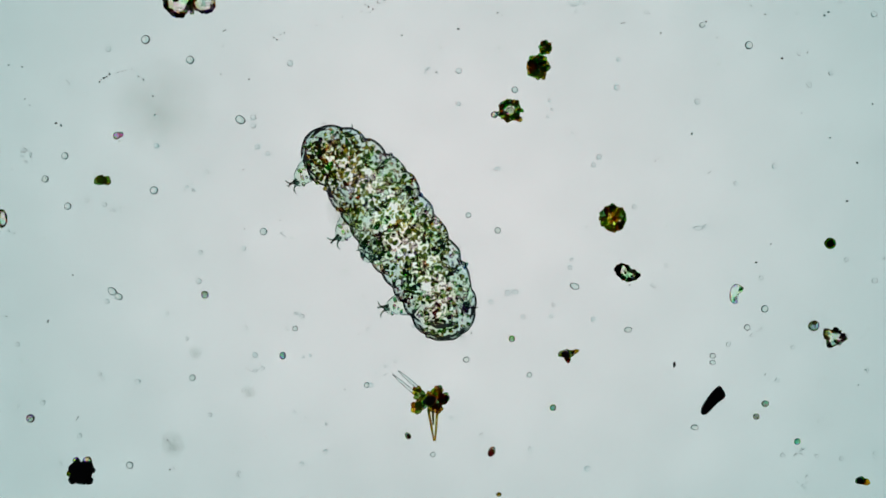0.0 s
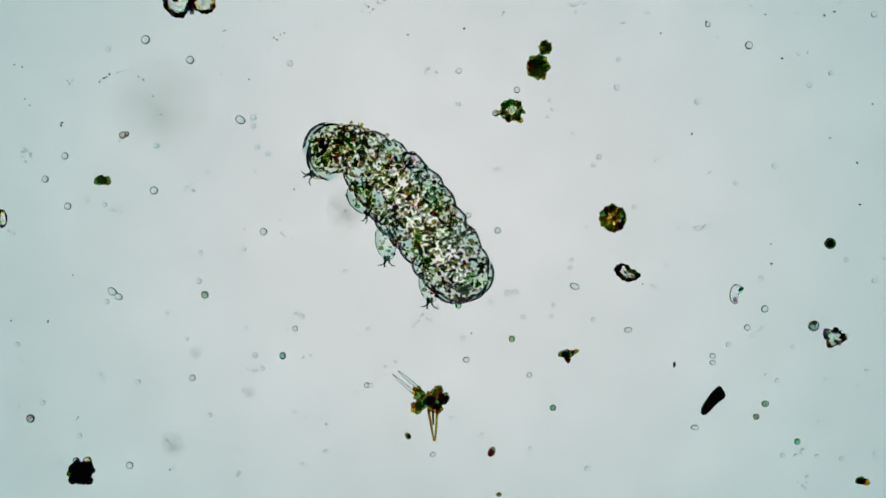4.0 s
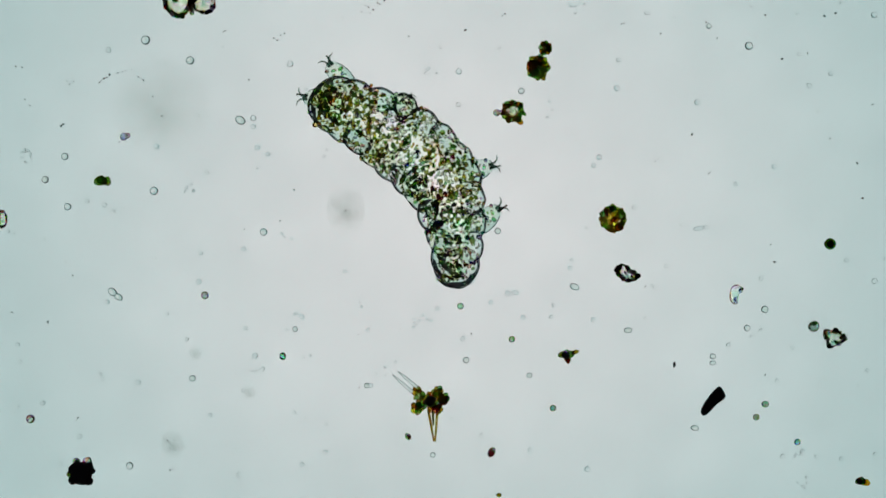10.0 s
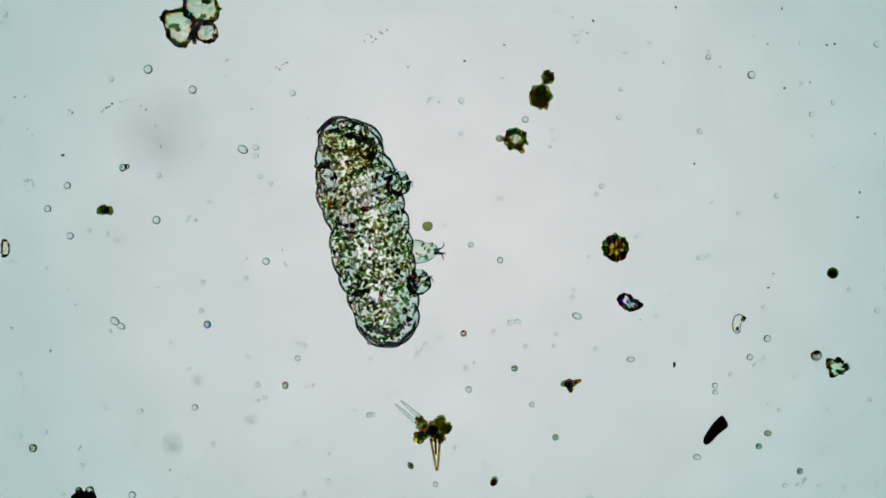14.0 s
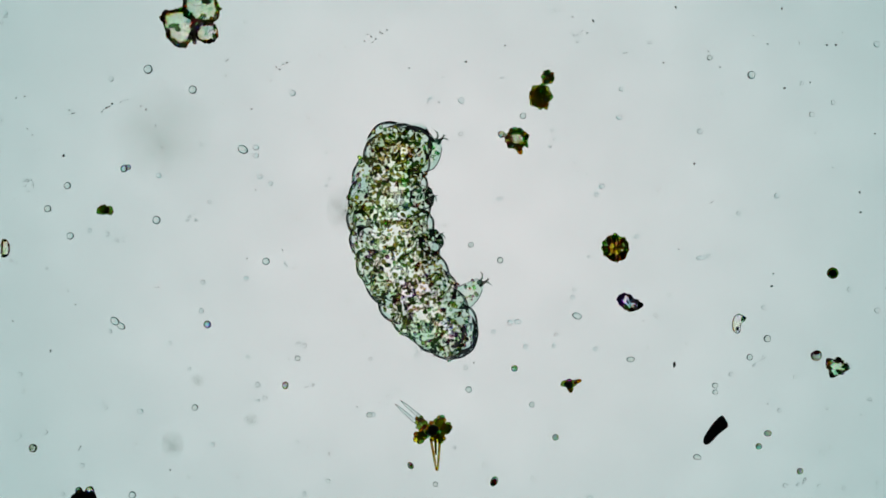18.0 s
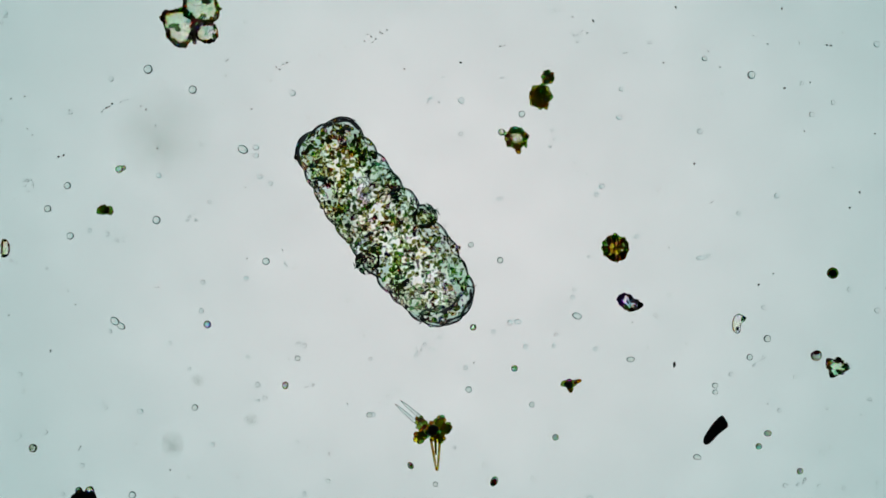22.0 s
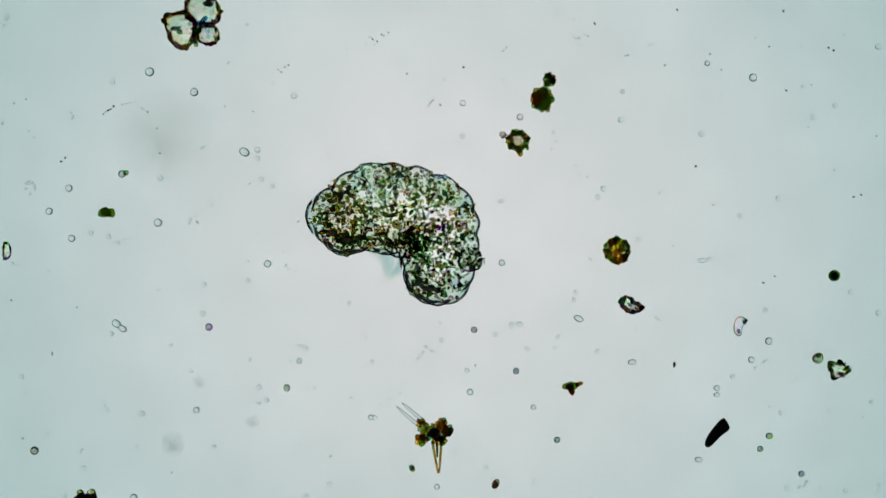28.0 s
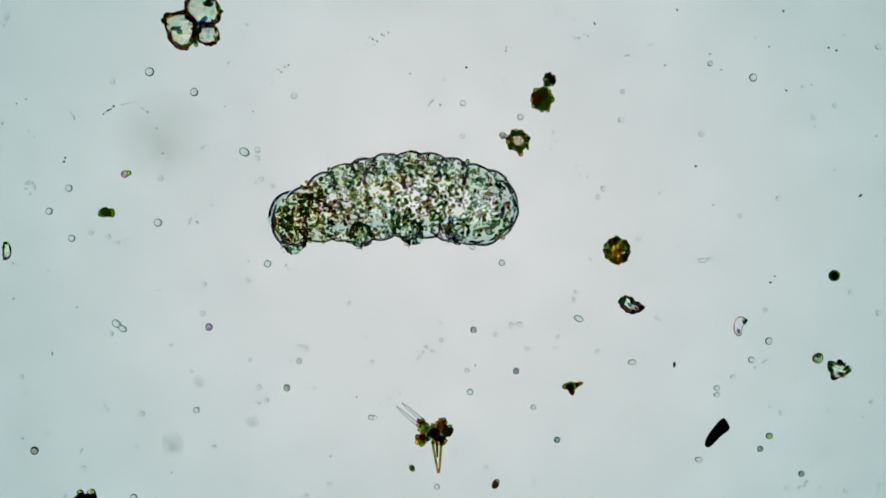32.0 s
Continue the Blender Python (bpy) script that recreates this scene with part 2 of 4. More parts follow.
def fold(seed, half=38.0, depth=42.0, high=12.8, roll=12.0):
    """A fold of clear skin: a rounded rim along its free edge (y = 0), bowed a little, that thins out inwards and to both ends."""
    nx, nd = 23, 18
    top, f = [], []
    for i in range(nx):
        x = half * (2 * i / (nx - 1) - 1)
        end = min(max((abs(x) - 16) / (half - 16), 0), 1)
        taper = math.cos(end * math.pi / 2) ** 2
        bow = -x * x / 76.0 + 1.6 * noise.noise(Vector((x * 0.06, seed * 5.1, 0.3)))
        for k in range(nd):
            d = depth * (k / (nd - 1)) ** 2
            h = math.sqrt(max(1 - (1 - d / roll) ** 2, 0)) if d < roll else math.cos((d - roll) / (depth - roll) * math.pi / 2) ** 2
            h *= 1 + 0.15 * noise.noise(Vector((x * 0.08, d * 0.08, seed)))
            top.append((x, bow - d, high * h * taper))
    n = len(top)
    for i in range(nx - 1):
        for k in range(nd - 1):
            q = [i * nd + k, i * nd + k + 1, (i + 1) * nd + k + 1, (i + 1) * nd + k]
            f.append(q[::-1])
            f.append([j + n for j in q])
    v = np.array(top + [(x, y, -z) for x, y, z in top])
    # the free edge is closed, the thin ends meet
    v[:, 2] += np.where(np.arange(2 * n) < n, 0.02, -0.02)
    for i in range(nx - 1):
        f.append([i * nd, (i + 1) * nd, (i + 1) * nd + n, i * nd + n])
    return v, f


# folds of skin run all round the body, from the rear end along both sides to the head
ROUND_FOLDS = 13
FOLDS = []      # (object, share of the way from rear to head, side)
for j in range(ROUND_FOLDS + 1):
    for side in ((1,) if j in (0, ROUND_FOLDS) else (-1, 1)):
        name = "rear_fold" if j == 0 else "head_fold" if j == ROUND_FOLDS else "skin_fold"
        FOLDS.append((part(name, mesh(name, fold(j * 3 + side), M_CUTICLE), bear), j / ROUND_FOLDS, side))

# storage cells lie under the skin in small packs
PACKS = []      # (object, share of the length, place across, height)
NL, NU = 18, 4
pack_mesh = [[granules((16.5, 20, 4), (15, 21, 17, 19)[q], (2.2, 5.4) if k == 0 else (2.0, 4.4), 200 + 10 * k + q, M_CELLS[k]) for q in range(4)] for k in range(3)]
dark_mesh = [granules(((16, 17, 2), (9, 12, 3))[q % 2], (2, 6, 4, 7)[q], (2.0, 5.0), 400 + q, M_GUT) for q in range(4)]
for i in range(NL):
    wide = 3 if i in (0, NL - 3, NL - 2, NL - 1) else NU
    for q in range(wide):
        s = i / (NL - 1)
        k = 1 if s < 0.18 else rng.choice((2, 2, 0)) if s > 0.8 else rng.choice((0, 0, 1, 2))
        ob = tagged(part("granular_tissue", pack_mesh[k][(i + 2 * q) % 4], bear), kind="stuff")
        tagged(part("dark_tissue", dark_mesh[rng.randrange(4) if s < 0.86 else 0], ob, pose(0, 0, -9 * K, 0, 0, 90 * (i % 4))), kind="stuff")
        PACKS.append((ob, min(max(s + rng.uniform(-0.25, 0.25) / NL, 0), 1), (2 * q / (wide - 1) - 1) * (0.75 if wide == 3 else 1) + rng.uniform(-0.07, 0.07), 48 + 5 * ((i + 2 * q) % 3)))

leg_v, leg_f = lumpy(3, (21, 21, 37), 0.2, 1.9, 9, (0, 0, 3), 2.5)
leg_v[:, :2] *= ((1 - 0.006 * np.clip(leg_v[:, 2], -14, 42)) * np.clip((leg_v[:, 2] + 36) / 30, 0.05, 1))[:, None]
leg_mesh = mesh("leg", (leg_v, leg_f), M_LEG)
leg_cells = granules((13, 18, 9), 9, (2.2, 4.2), 99, M_CELLS[2])
claw_mesh = mesh("claw", tube([(0, 0, -3), (1, 0, 6), (3, 0, 12), (8, 0, 17), (15, 0, 18)], [2.2, 2.0, 1.7, 1.3, 0.5], 6), M_CLAW)
LEG_AT = (0.05, 0.34, 0.58, 0.82)
LEGS = []       # (object, pair from the hind legs forward, share of the length, side)
for k, s in enumerate(LEG_AT):
    for side in (-1, 1):
        leg = part("leg", leg_mesh, bear)
        tagged(part("granular_tissue", leg_cells, leg, pose(0, 0, 14 * K, 90, 0, 0)), kind="stuff")
        for c, (a, b) in enumerate(((-30, 10), (5, 100), (35, 200), (12, 290))):
            part("claw", claw_mesh, leg, pose((4, -3, 3, -2)[c] * K, (-5, 0, 5, 3)[c] * K, 36 * K, a, 0, b), "dark hooked claw")
        LEGS.append((leg, k, s, side))

BENDS = []


def slid(t):
    """How far the stage has slid the slide at t seconds."""
    ts = [row[0] for row in STAGE]
    return Vector((float(np.interp(t, ts, [row[1] for row in STAGE])), float(np.interp(t, ts, [row[2] for row in STAGE])), 0))


def bend(t, stations, feet=()):
    """The body at t seconds as seen: its midline from the rear end to the head with its width there, and the feet that show:
    pair (0 the hind pair), x, y, and 1 where the leg stands down under the body."""
    o = slid(t)
    BENDS.append((t, [Vector((x, y, 0)) - o for x, y, w in stations], [w for x, y, w in stations], [(k, Vector((x, y, 0)) - o, any(tucked)) for k, x, y, *tucked in feet]))


bend(0, [(540, 291, 80), (592, 281, 122), (662, 341, 144), (709, 414, 146), (757, 484, 136), (783, 542, 122), (796, 602, 95)],
     [(0, 528, 318), (1, 602, 416), (2, 640, 446, 1), (3, 690, 543)])
bend(0.5, [(552, 275, 78), (600, 262, 115), (660, 318, 138), (703, 395, 142), (752, 470, 140), (805, 535, 135), (845, 592, 105)],
     [(0, 525, 312), (1, 598, 360, 1), (2, 648, 460, 1), (3, 752, 588)])
bend(1, [(542, 278, 75), (600, 269, 110), (656, 320, 135), (696, 385, 138), (752, 460, 138), (802, 531, 135), (838, 606, 110)],
     [(0, 540, 300), (1, 595, 362, 1), (2, 644, 442, 1), (3, 698, 560), (2, 750, 352, 1)])
bend(1.5, [(548, 280, 78), (608, 262, 115), (662, 315, 135), (705, 395, 142), (762, 475, 140), (815, 540, 125), (848, 595, 100)],
     [(0, 540, 328), (1, 598, 368, 1), (3, 702, 548)])
bend(2, [(572, 255, 85), (612, 255, 110), (655, 297, 132), (680, 360, 145), (715, 420, 145), (775, 475, 140), (835, 500, 115), (890, 512, 95)],
     [(0, 562, 276), (1, 606, 382, 1), (2, 637, 446), (3, 735, 548)])
bend(2.5, [(570, 283, 85), (615, 273, 108), (662, 311, 120), (700, 396, 142), (752, 486, 143), (813, 544, 130), (859, 596, 105)],
     [(0, 579, 325), (1, 602, 347, 1), (2, 646, 458, 1), (3, 714, 550)])
bend(3, [(618, 268, 100), (665, 290, 125), (695, 350, 140), (722, 412, 150), (778, 470, 146), (835, 480, 120), (882, 480, 100)],
     [(0, 612, 308), (1, 607, 374), (2, 632, 442), (3, 735, 543)])
bend(3.5, [(559, 269, 80), (622, 265, 90), (674, 307, 125), (717, 373, 138), (761, 444, 128), (813, 496, 112), (859, 540, 95)],
     [(0, 559, 298), (1, 613, 371, 1), (2, 637, 467), (3, 735, 556)])
bend(4.5, [(544, 273, 90), (600, 267, 101), (662, 295, 131), (725, 345, 146), (782, 410, 132), (816, 472, 114), (839, 521, 93)],
     [(0, 560, 318)])
bend(5.5, [(529, 277, 100), (579, 269, 112), (650, 283, 138), (733, 316, 155), (803, 377, 135), (818, 449, 115), (819, 503, 90)],
     [(0, 562, 336), (3, 746, 445)])
bend(6, [(597, 376, 85), (605, 325, 105), (655, 295, 130), (725, 303, 158), (790, 325, 158), (815, 395, 128), (815, 450, 105), (810, 488, 90)],
     [(0, 620, 394, 1), (1, 655, 374), (2, 716, 382, 1), (3, 757, 408, 1), (3, 880, 370, 1)])
bend(6.5, [(546, 224, 95), (606, 233, 118), (683, 240, 140), (769, 280, 150), (817, 360, 126), (822, 440, 98), (826, 503, 80)],
     [(0, 562, 180), (0, 549, 272), (1, 713, 172, 1), (2, 882, 273), (3, 886, 353, 1)])
bend(7, [(570, 290, 95), (623, 270, 122), (692, 252, 146), (770, 276, 170), (815, 345, 130), (825, 420, 105), (828, 465, 95), (825, 502, 75)],
     [(0, 564, 254), (0, 592, 330), (1, 735, 172), (2, 896, 270), (3, 908, 366)])
bend(7.5, [(565, 235, 88), (640, 228, 112), (722, 240, 150), (795, 290, 158), (818, 362, 132), (828, 432, 108), (838, 498, 85)],
     [(0, 560, 206), (1, 735, 168, 1), (2, 892, 248), (3, 920, 372)])
bend(8, [(548, 268, 95), (600, 257, 120), (660, 262, 150), (746, 280, 176), (799, 342, 158), (790, 410, 124), (782, 475, 98)],
     [(1, 738, 184, 1), (2, 840, 254, 1), (3, 884, 368)])
bend(8.5, [(572, 290, 90), (612, 269, 115), (688, 261, 160), (765, 297, 155), (772, 369, 140), (749, 424, 122), (734, 475, 95)],
     [(1, 713, 180, 1), (2, 850, 266)])
bend(9, [(586, 322, 95), (612, 285, 108), (670, 268, 142), (735, 280, 165), (785, 335, 150), (770, 400, 140), (740, 450, 115), (725, 497, 90)],
     [(1, 722, 194, 1), (2, 862, 300, 1), (3, 848, 382, 1)])
bend(9.5, [(539, 187, 85), (593, 207, 105), (663, 227, 132), (729, 273, 148), (783, 357, 145), (797, 437, 113), (806, 507, 85)],
     [(0, 559, 144), (0, 535, 200), (1, 731, 170, 1), (2, 849, 273), (3, 869, 367, 1)])
bend(10, [(556, 162, 70), (595, 185, 105), (655, 214, 126), (722, 258, 146), (781, 320, 142), (805, 400, 110), (807, 455, 88), (805, 510, 75)],
     [(0, 588, 118), (0, 546, 172), (1, 722, 170, 1), (2, 864, 296), (3, 878, 374)])
bend(10.5, [(573, 117, 60), (602, 175, 88), (669, 237, 112), (744, 293, 125), (779, 379, 120), (775, 456, 100), (780, 519, 80)],
     [(0, 564, 120), (1, 752, 182), (2, 846, 333), (3, 846, 427)])
bend(11, [(556, 136, 64), (600, 178, 95), (660, 205, 112), (728, 247, 128), (768, 322, 130), (765, 400, 115), (757, 460, 95), (748, 522, 75)],
     [(0, 574, 130), (0, 548, 136), (1, 738, 154), (2, 850, 296, 1), (3, 842, 392)])
bend(11.5, [(570, 95, 60), (600, 152, 88), (660, 225, 112), (715, 292, 125), (742, 365, 115), (750, 440, 100), (760, 522, 80)],
     [(0, 575, 84), (1, 722, 165), (2, 785, 275), (3, 815, 390)])
bend(12, [(620, 88, 75), (608, 140, 82), (612, 200, 97), (648, 258, 118), (704, 336, 122), (733, 413, 102), (738, 480, 90), (745, 548, 70)],
     [(0, 640, 100), (1, 702, 200), (2, 788, 318), (3, 800, 428)])
bend(12.5, [(608, 140, 82), (602, 200, 92), (636, 283, 106), (685, 364, 120), (708, 440, 120), (697, 512, 100), (676, 570, 75)],
     [(0, 645, 135), (1, 712, 240), (2, 762, 350), (3, 798, 502)])
bend(13, [(637, 197, 80), (617, 240, 112), (640, 310, 125), (668, 380, 135), (695, 440, 125), (703, 480, 100), (708, 520, 85)],
     [(0, 666, 214), (1, 738, 302), (2, 772, 376), (3, 780, 476)])
bend(13.5, [(623, 236, 95), (617, 287, 105), (647, 353, 150), (662, 420, 142), (675, 473, 140), (677, 532, 110)],
     [(1, 711, 300, 1), (2, 775, 420), (3, 741, 487, 1)])
bend(14, [(628, 212, 95), (619, 262, 120), (633, 330, 150), (650, 390, 142), (660, 450, 148), (680, 530, 125), (693, 615, 95)],
     [(1, 722, 320, 1), (2, 766, 446), (3, 756, 490, 1)])
bend(14.5, [(583, 207, 105), (590, 262, 118), (612, 330, 160), (642, 404, 155), (679, 482, 140), (695, 540, 125), (695, 593, 95)],
     [(3, 777, 482, 1), (1, 690, 309, 1)])
bend(16.5, [(675, 246, 102), (680, 296, 118), (698, 377, 160), (721, 459, 162), (740, 540, 152), (757, 602, 125), (770, 680, 95)],
     [(0, 634, 236), (0, 712, 232), (1, 620, 384, 1), (2, 804, 472, 1), (3, 821, 568, 1), (2, 645, 459, 1), (3, 684, 602, 1)])
bend(17, [(676, 219, 106), (680, 260, 108), (680, 300, 130), (687, 365, 150), (698, 440, 165), (708, 505, 165), (742, 570, 140), (768, 630, 105), (780, 680, 85)],
     [(0, 635, 213), (0, 715, 213), (1, 774, 360, 1), (2, 786, 452, 1), (3, 818, 552, 1), (2, 624, 512, 1), (3, 676, 582, 1)])
bend(17.5, [(690, 180, 95), (678, 243, 125), (678, 325, 148), (688, 405, 152), (712, 485, 152), (748, 565, 135), (780, 648, 95)],
     [(0, 668, 152), (0, 755, 190), (2, 768, 405, 1), (3, 818, 535)])
bend(18, [(715, 220, 105), (708, 262, 112), (690, 320, 135), (690, 390, 152), (705, 460, 150), (745, 530, 140), (795, 585, 110), (830, 625, 80)],
     [(0, 772, 256), (1, 764, 345, 1), (2, 776, 415, 1), (3, 846, 506)])
bend(18.5, [(778, 303, 105), (705, 296, 130), (652, 345, 142), (648, 425, 150), (700, 488, 150), (770, 512, 130), (860, 505, 105)],
     [(0, 770, 338), (1, 785, 400, 1), (3, 812, 440)])
bend(19, [(762, 320, 85), (705, 314, 104), (662, 365, 150), (675, 440, 160), (705, 498, 145), (770, 510, 130), (825, 505, 100), (866, 508, 80)],
     [(1, 746, 372, 1), (2, 758, 402, 1), (3, 800, 437, 1)])
bend(19.5, [(726, 210, 95), (699, 262, 105), (679, 330, 142), (676, 404, 150), (717, 468, 142), (797, 513, 115), (864, 531, 95)],
     [(0, 769, 262), (1, 747, 343, 1), (2, 758, 398, 1)])
bend(20, [(645, 208, 105), (653, 250, 118), (670, 310, 140), (705, 370, 150), (755, 430, 150), (800, 490, 120), (822, 562, 90)],
     [(0, 708, 256), (1, 758, 330), (2, 808, 342, 1), (3, 858, 428, 1)])
bend(20.5, [(651, 214, 98), (662, 269, 112), (693, 348, 150), (730, 434, 160), (782, 499, 155), (821, 571, 110)],
     [(0, 614, 210), (0, 692, 206), (2, 810, 398, 1), (3, 857, 456, 1), (2, 658, 475, 1)])
bend(21, [(655, 215, 104), (653, 250, 108), (650, 310, 135), (660, 368, 158), (690, 435, 165), (750, 490, 160), (805, 530, 125), (848, 562, 95)],
     [(0, 616, 206), (0, 690, 210), (2, 782, 412, 1), (3, 818, 444, 1), (2, 634, 488, 1), (3, 784, 594, 1)])
bend(21.5, [(606, 175, 100), (624, 225, 118), (658, 305, 145), (700, 385, 152), (758, 460, 158), (818, 525, 140), (866, 588, 100)],
     [(0, 655, 165), (2, 830, 398, 1), (3, 835, 430, 1)])
bend(22, [(563, 224, 110), (584, 260, 126), (615, 308, 138), (651, 362, 144), (700, 420, 150), (745, 475, 150), (780, 525, 125), (803, 572, 100)],
     [(2, 766, 372, 1), (2, 636, 474, 1)])
bend(22.5, [(585, 238, 105), (605, 280, 125), (645, 345, 145), (685, 412, 155), (735, 480, 160), (782, 540, 145), (810, 582, 105)],
     [])
bend(23, [(562, 266, 115), (600, 303, 136), (636, 353, 150), (680, 410, 160), (720, 470, 160), (765, 530, 145), (795, 580, 110), (820, 625, 85)],
     [(3, 818, 476, 1), (3, 722, 584, 1)])
bend(23.5, [(559, 237, 120), (592, 283, 132), (646, 358, 152), (703, 441, 158), (779, 502, 148), (832, 564, 120), (864, 607, 95)],
     [(3, 838, 470, 1)])
bend(24, [(543, 228, 125), (580, 268, 130), (622, 322, 140), (666, 385, 154), (714, 447, 164), (777, 507, 156), (835, 560, 130), (880, 605, 100)],
     [(2, 792, 402), (3, 768, 586)])
bend(24.5, [(530, 245, 110), (590, 280, 126), (650, 350, 138), (710, 425, 148), (775, 495, 150), (840, 555, 125), (882, 595, 100)],
     [(0, 508, 288), (3, 770, 600)])
bend(25, [(543, 230, 105), (584, 281, 122), (637, 334, 128), (692, 393, 144), (749, 440, 150), (816, 484, 142), (875, 510, 115), (928, 530, 95)],
     [(1, 618, 428)])
bend(25.5, [(529, 259, 110), (587, 309, 120), (660, 362, 134), (725, 410, 138), (801, 455, 132), (869, 490, 112), (938, 506, 90)],
     [])
bend(27.5, [(553, 384, 95), (604, 368, 125), (679, 370, 165), (749, 404, 148), (796, 466, 115), (801, 513, 100), (804, 547, 85)],
     [(1, 627, 434, 1), (2, 689, 455, 1)])
bend(28, [(566, 425, 100), (600, 395, 126), (655, 370, 160), (715, 374, 165), (768, 395, 160), (778, 458, 132), (766, 540, 108)],
     [(3, 850, 456, 1)])
bend(28.5, [(522, 377, 110), (583, 370, 125), (665, 357, 168), (747, 394, 154), (806, 463, 138), (835, 506, 112), (842, 550, 90)],
     [(1, 645, 434, 1), (3, 713, 468)])
bend(29, [(545, 415, 95), (595, 395, 130), (650, 380, 155), (715, 385, 165), (775, 415, 150), (805, 475, 115), (812, 520, 100), (810, 557, 85)],
     [(0, 600, 462, 1), (1, 658, 458, 1), (2, 700, 464, 1)])
bend(29.5, [(588, 482, 100), (585, 425, 125), (618, 368, 155), (690, 365, 168), (755, 375, 165), (778, 440, 145), (775, 525, 100)],
     [])
bend(30, [(574, 454, 100), (580, 390, 110), (612, 348, 135), (665, 345, 160), (731, 353, 158), (774, 402, 140), (785, 455, 118), (783, 517, 95)],
     [(1, 652, 430, 1), (2, 682, 428, 1), (3, 716, 466)])
bend(30.5, [(518, 391, 110), (583, 362, 150), (662, 351, 160), (749, 372, 152), (822, 423, 122), (904, 477, 95)],
     [(3, 756, 465, 1)])
bend(31, [(505, 376, 100), (550, 360, 122), (610, 356, 149), (680, 360, 149), (745, 375, 150), (815, 388, 128), (880, 402, 92), (934, 408, 80)],
     [(0, 565, 418), (1, 610, 432, 1), (2, 708, 448, 1), (3, 792, 452, 1)])
bend(31.5, [(500, 362, 115), (556, 350, 132), (625, 348, 148), (697, 364, 150), (778, 378, 142), (860, 395, 128), (958, 412, 85)],
     [(0, 512, 415, 1), (3, 740, 475, 1)])
bend(32, [(482, 395, 85), (530, 385, 95), (590, 365, 130), (660, 352, 150), (735, 345, 155), (805, 355, 145), (862, 370, 138), (915, 385, 95)],
     [(0, 506, 438, 1), (1, 642, 434, 1), (2, 728, 430, 1), (3, 800, 426, 1)])


def midline(points, widths):
    """A smooth curve through the points: place(s) gives the place, the direction and the width at the share s of its length, and the length."""
    p = [points[0] * 2 - points[1], *points, points[-1] * 2 - points[-2]]
    fine, wide = [], []
    for i in range(1, len(p) - 2):
        for k in range(16):
            u = k / 16
            fine.append(0.5 * (2 * p[i] + (p[i + 1] - p[i - 1]) * u + (2 * p[i - 1] - 5 * p[i] + 4 * p[i + 1] - p[i + 2]) * u * u
                               + (3 * p[i] - p[i - 1] - 3 * p[i + 1] + p[i + 2]) * u ** 3))
            wide.append(widths[i - 1] + (widths[i] - widths[i - 1]) * u)
    fine.append(points[-1])
    wide.append(widths[-1])
    run = np.concatenate(([0.0], np.cumsum([(b - a).length for a, b in zip(fine, fine[1:])])))
    xs, ys = [v.x for v in fine], [v.y for v in fine]

    def spot(d):
        return Vector((float(np.interp(d, run, xs)), float(np.interp(d, run, ys)), 0))

    def place(s):
        d = s * run[-1]
        return spot(d), (spot(min(d + 22, run[-1])) - spot(max(d - 22, 0))).normalized(), float(np.interp(d, run, wide)), float(run[-1])
    return place


def outline(place, side):
    """One side of the body from the rear pole to the head's pole: 121 (place, direction outwards), evenly spaced."""
    pts = []
    for i in range(161):
        s = 0.5 - 0.5 * math.cos(math.pi * i / 160)
        q, d, w, length = place(s)
        a, b = min(s * length / 34, 1), min((1 - s) * length / 46, 1)
        cap = (1 - (1 - a) ** 3.2) ** (1 / 3.2) * (1 - (1 - b) ** 2.1) ** (1 / 2.1)
        pts.append(q + Vector((d.y, -d.x, 0)) * (side * cap * w / 2))
    run = np.concatenate(([0.0], np.cumsum([(b - a).length for a, b in zip(pts, pts[1:])])))
    at_run = np.linspace(0, run[-1], 121)
    xs, ys = np.interp(at_run, run, [p.x for p in pts]), np.interp(at_run, run, [p.y for p in pts])
    out = []
    for i in range(121):
        lo, hi = max(i - 4, 0), min(i + 4, 120)
        d = Vector((xs[hi] - xs[lo], ys[hi] - ys[lo], 0)).normalized()
        if i == 0:
            d = Vector((place(0)[1].y, -place(0)[1].x, 0)) * side
        if i == 120:
            d = Vector((-place(1)[1].y, place(1)[1].x, 0)) * side
        out.append((Vector((xs[i], ys[i], 0)), Vector((d.y, -d.x, 0)) * side))
    return out


def aim(x, y, z, forward, up=Vector((0, 0, 1))):
    """A pose in field units at x, y, z whose x axis points along forward (y down) and z up."""
    f = Vector((forward.x, -forward.y, forward.z)).normalized()
    side = up.cross(f).normalized()
    top = f.cross(side)
    m = Matrix((f, side, top)).transposed().to_4x4()
    m.translation = at(x, y, z)
    return m


def stand(q, along, z):
    """A pose in field units at q whose y axis points along the given way (y down), z up."""
    m = Matrix.Rotation(math.atan2(-along.y, along.x) - math.pi / 2, 4, "Z")
    m.translation = at(q.x, q.y, z)
    return m


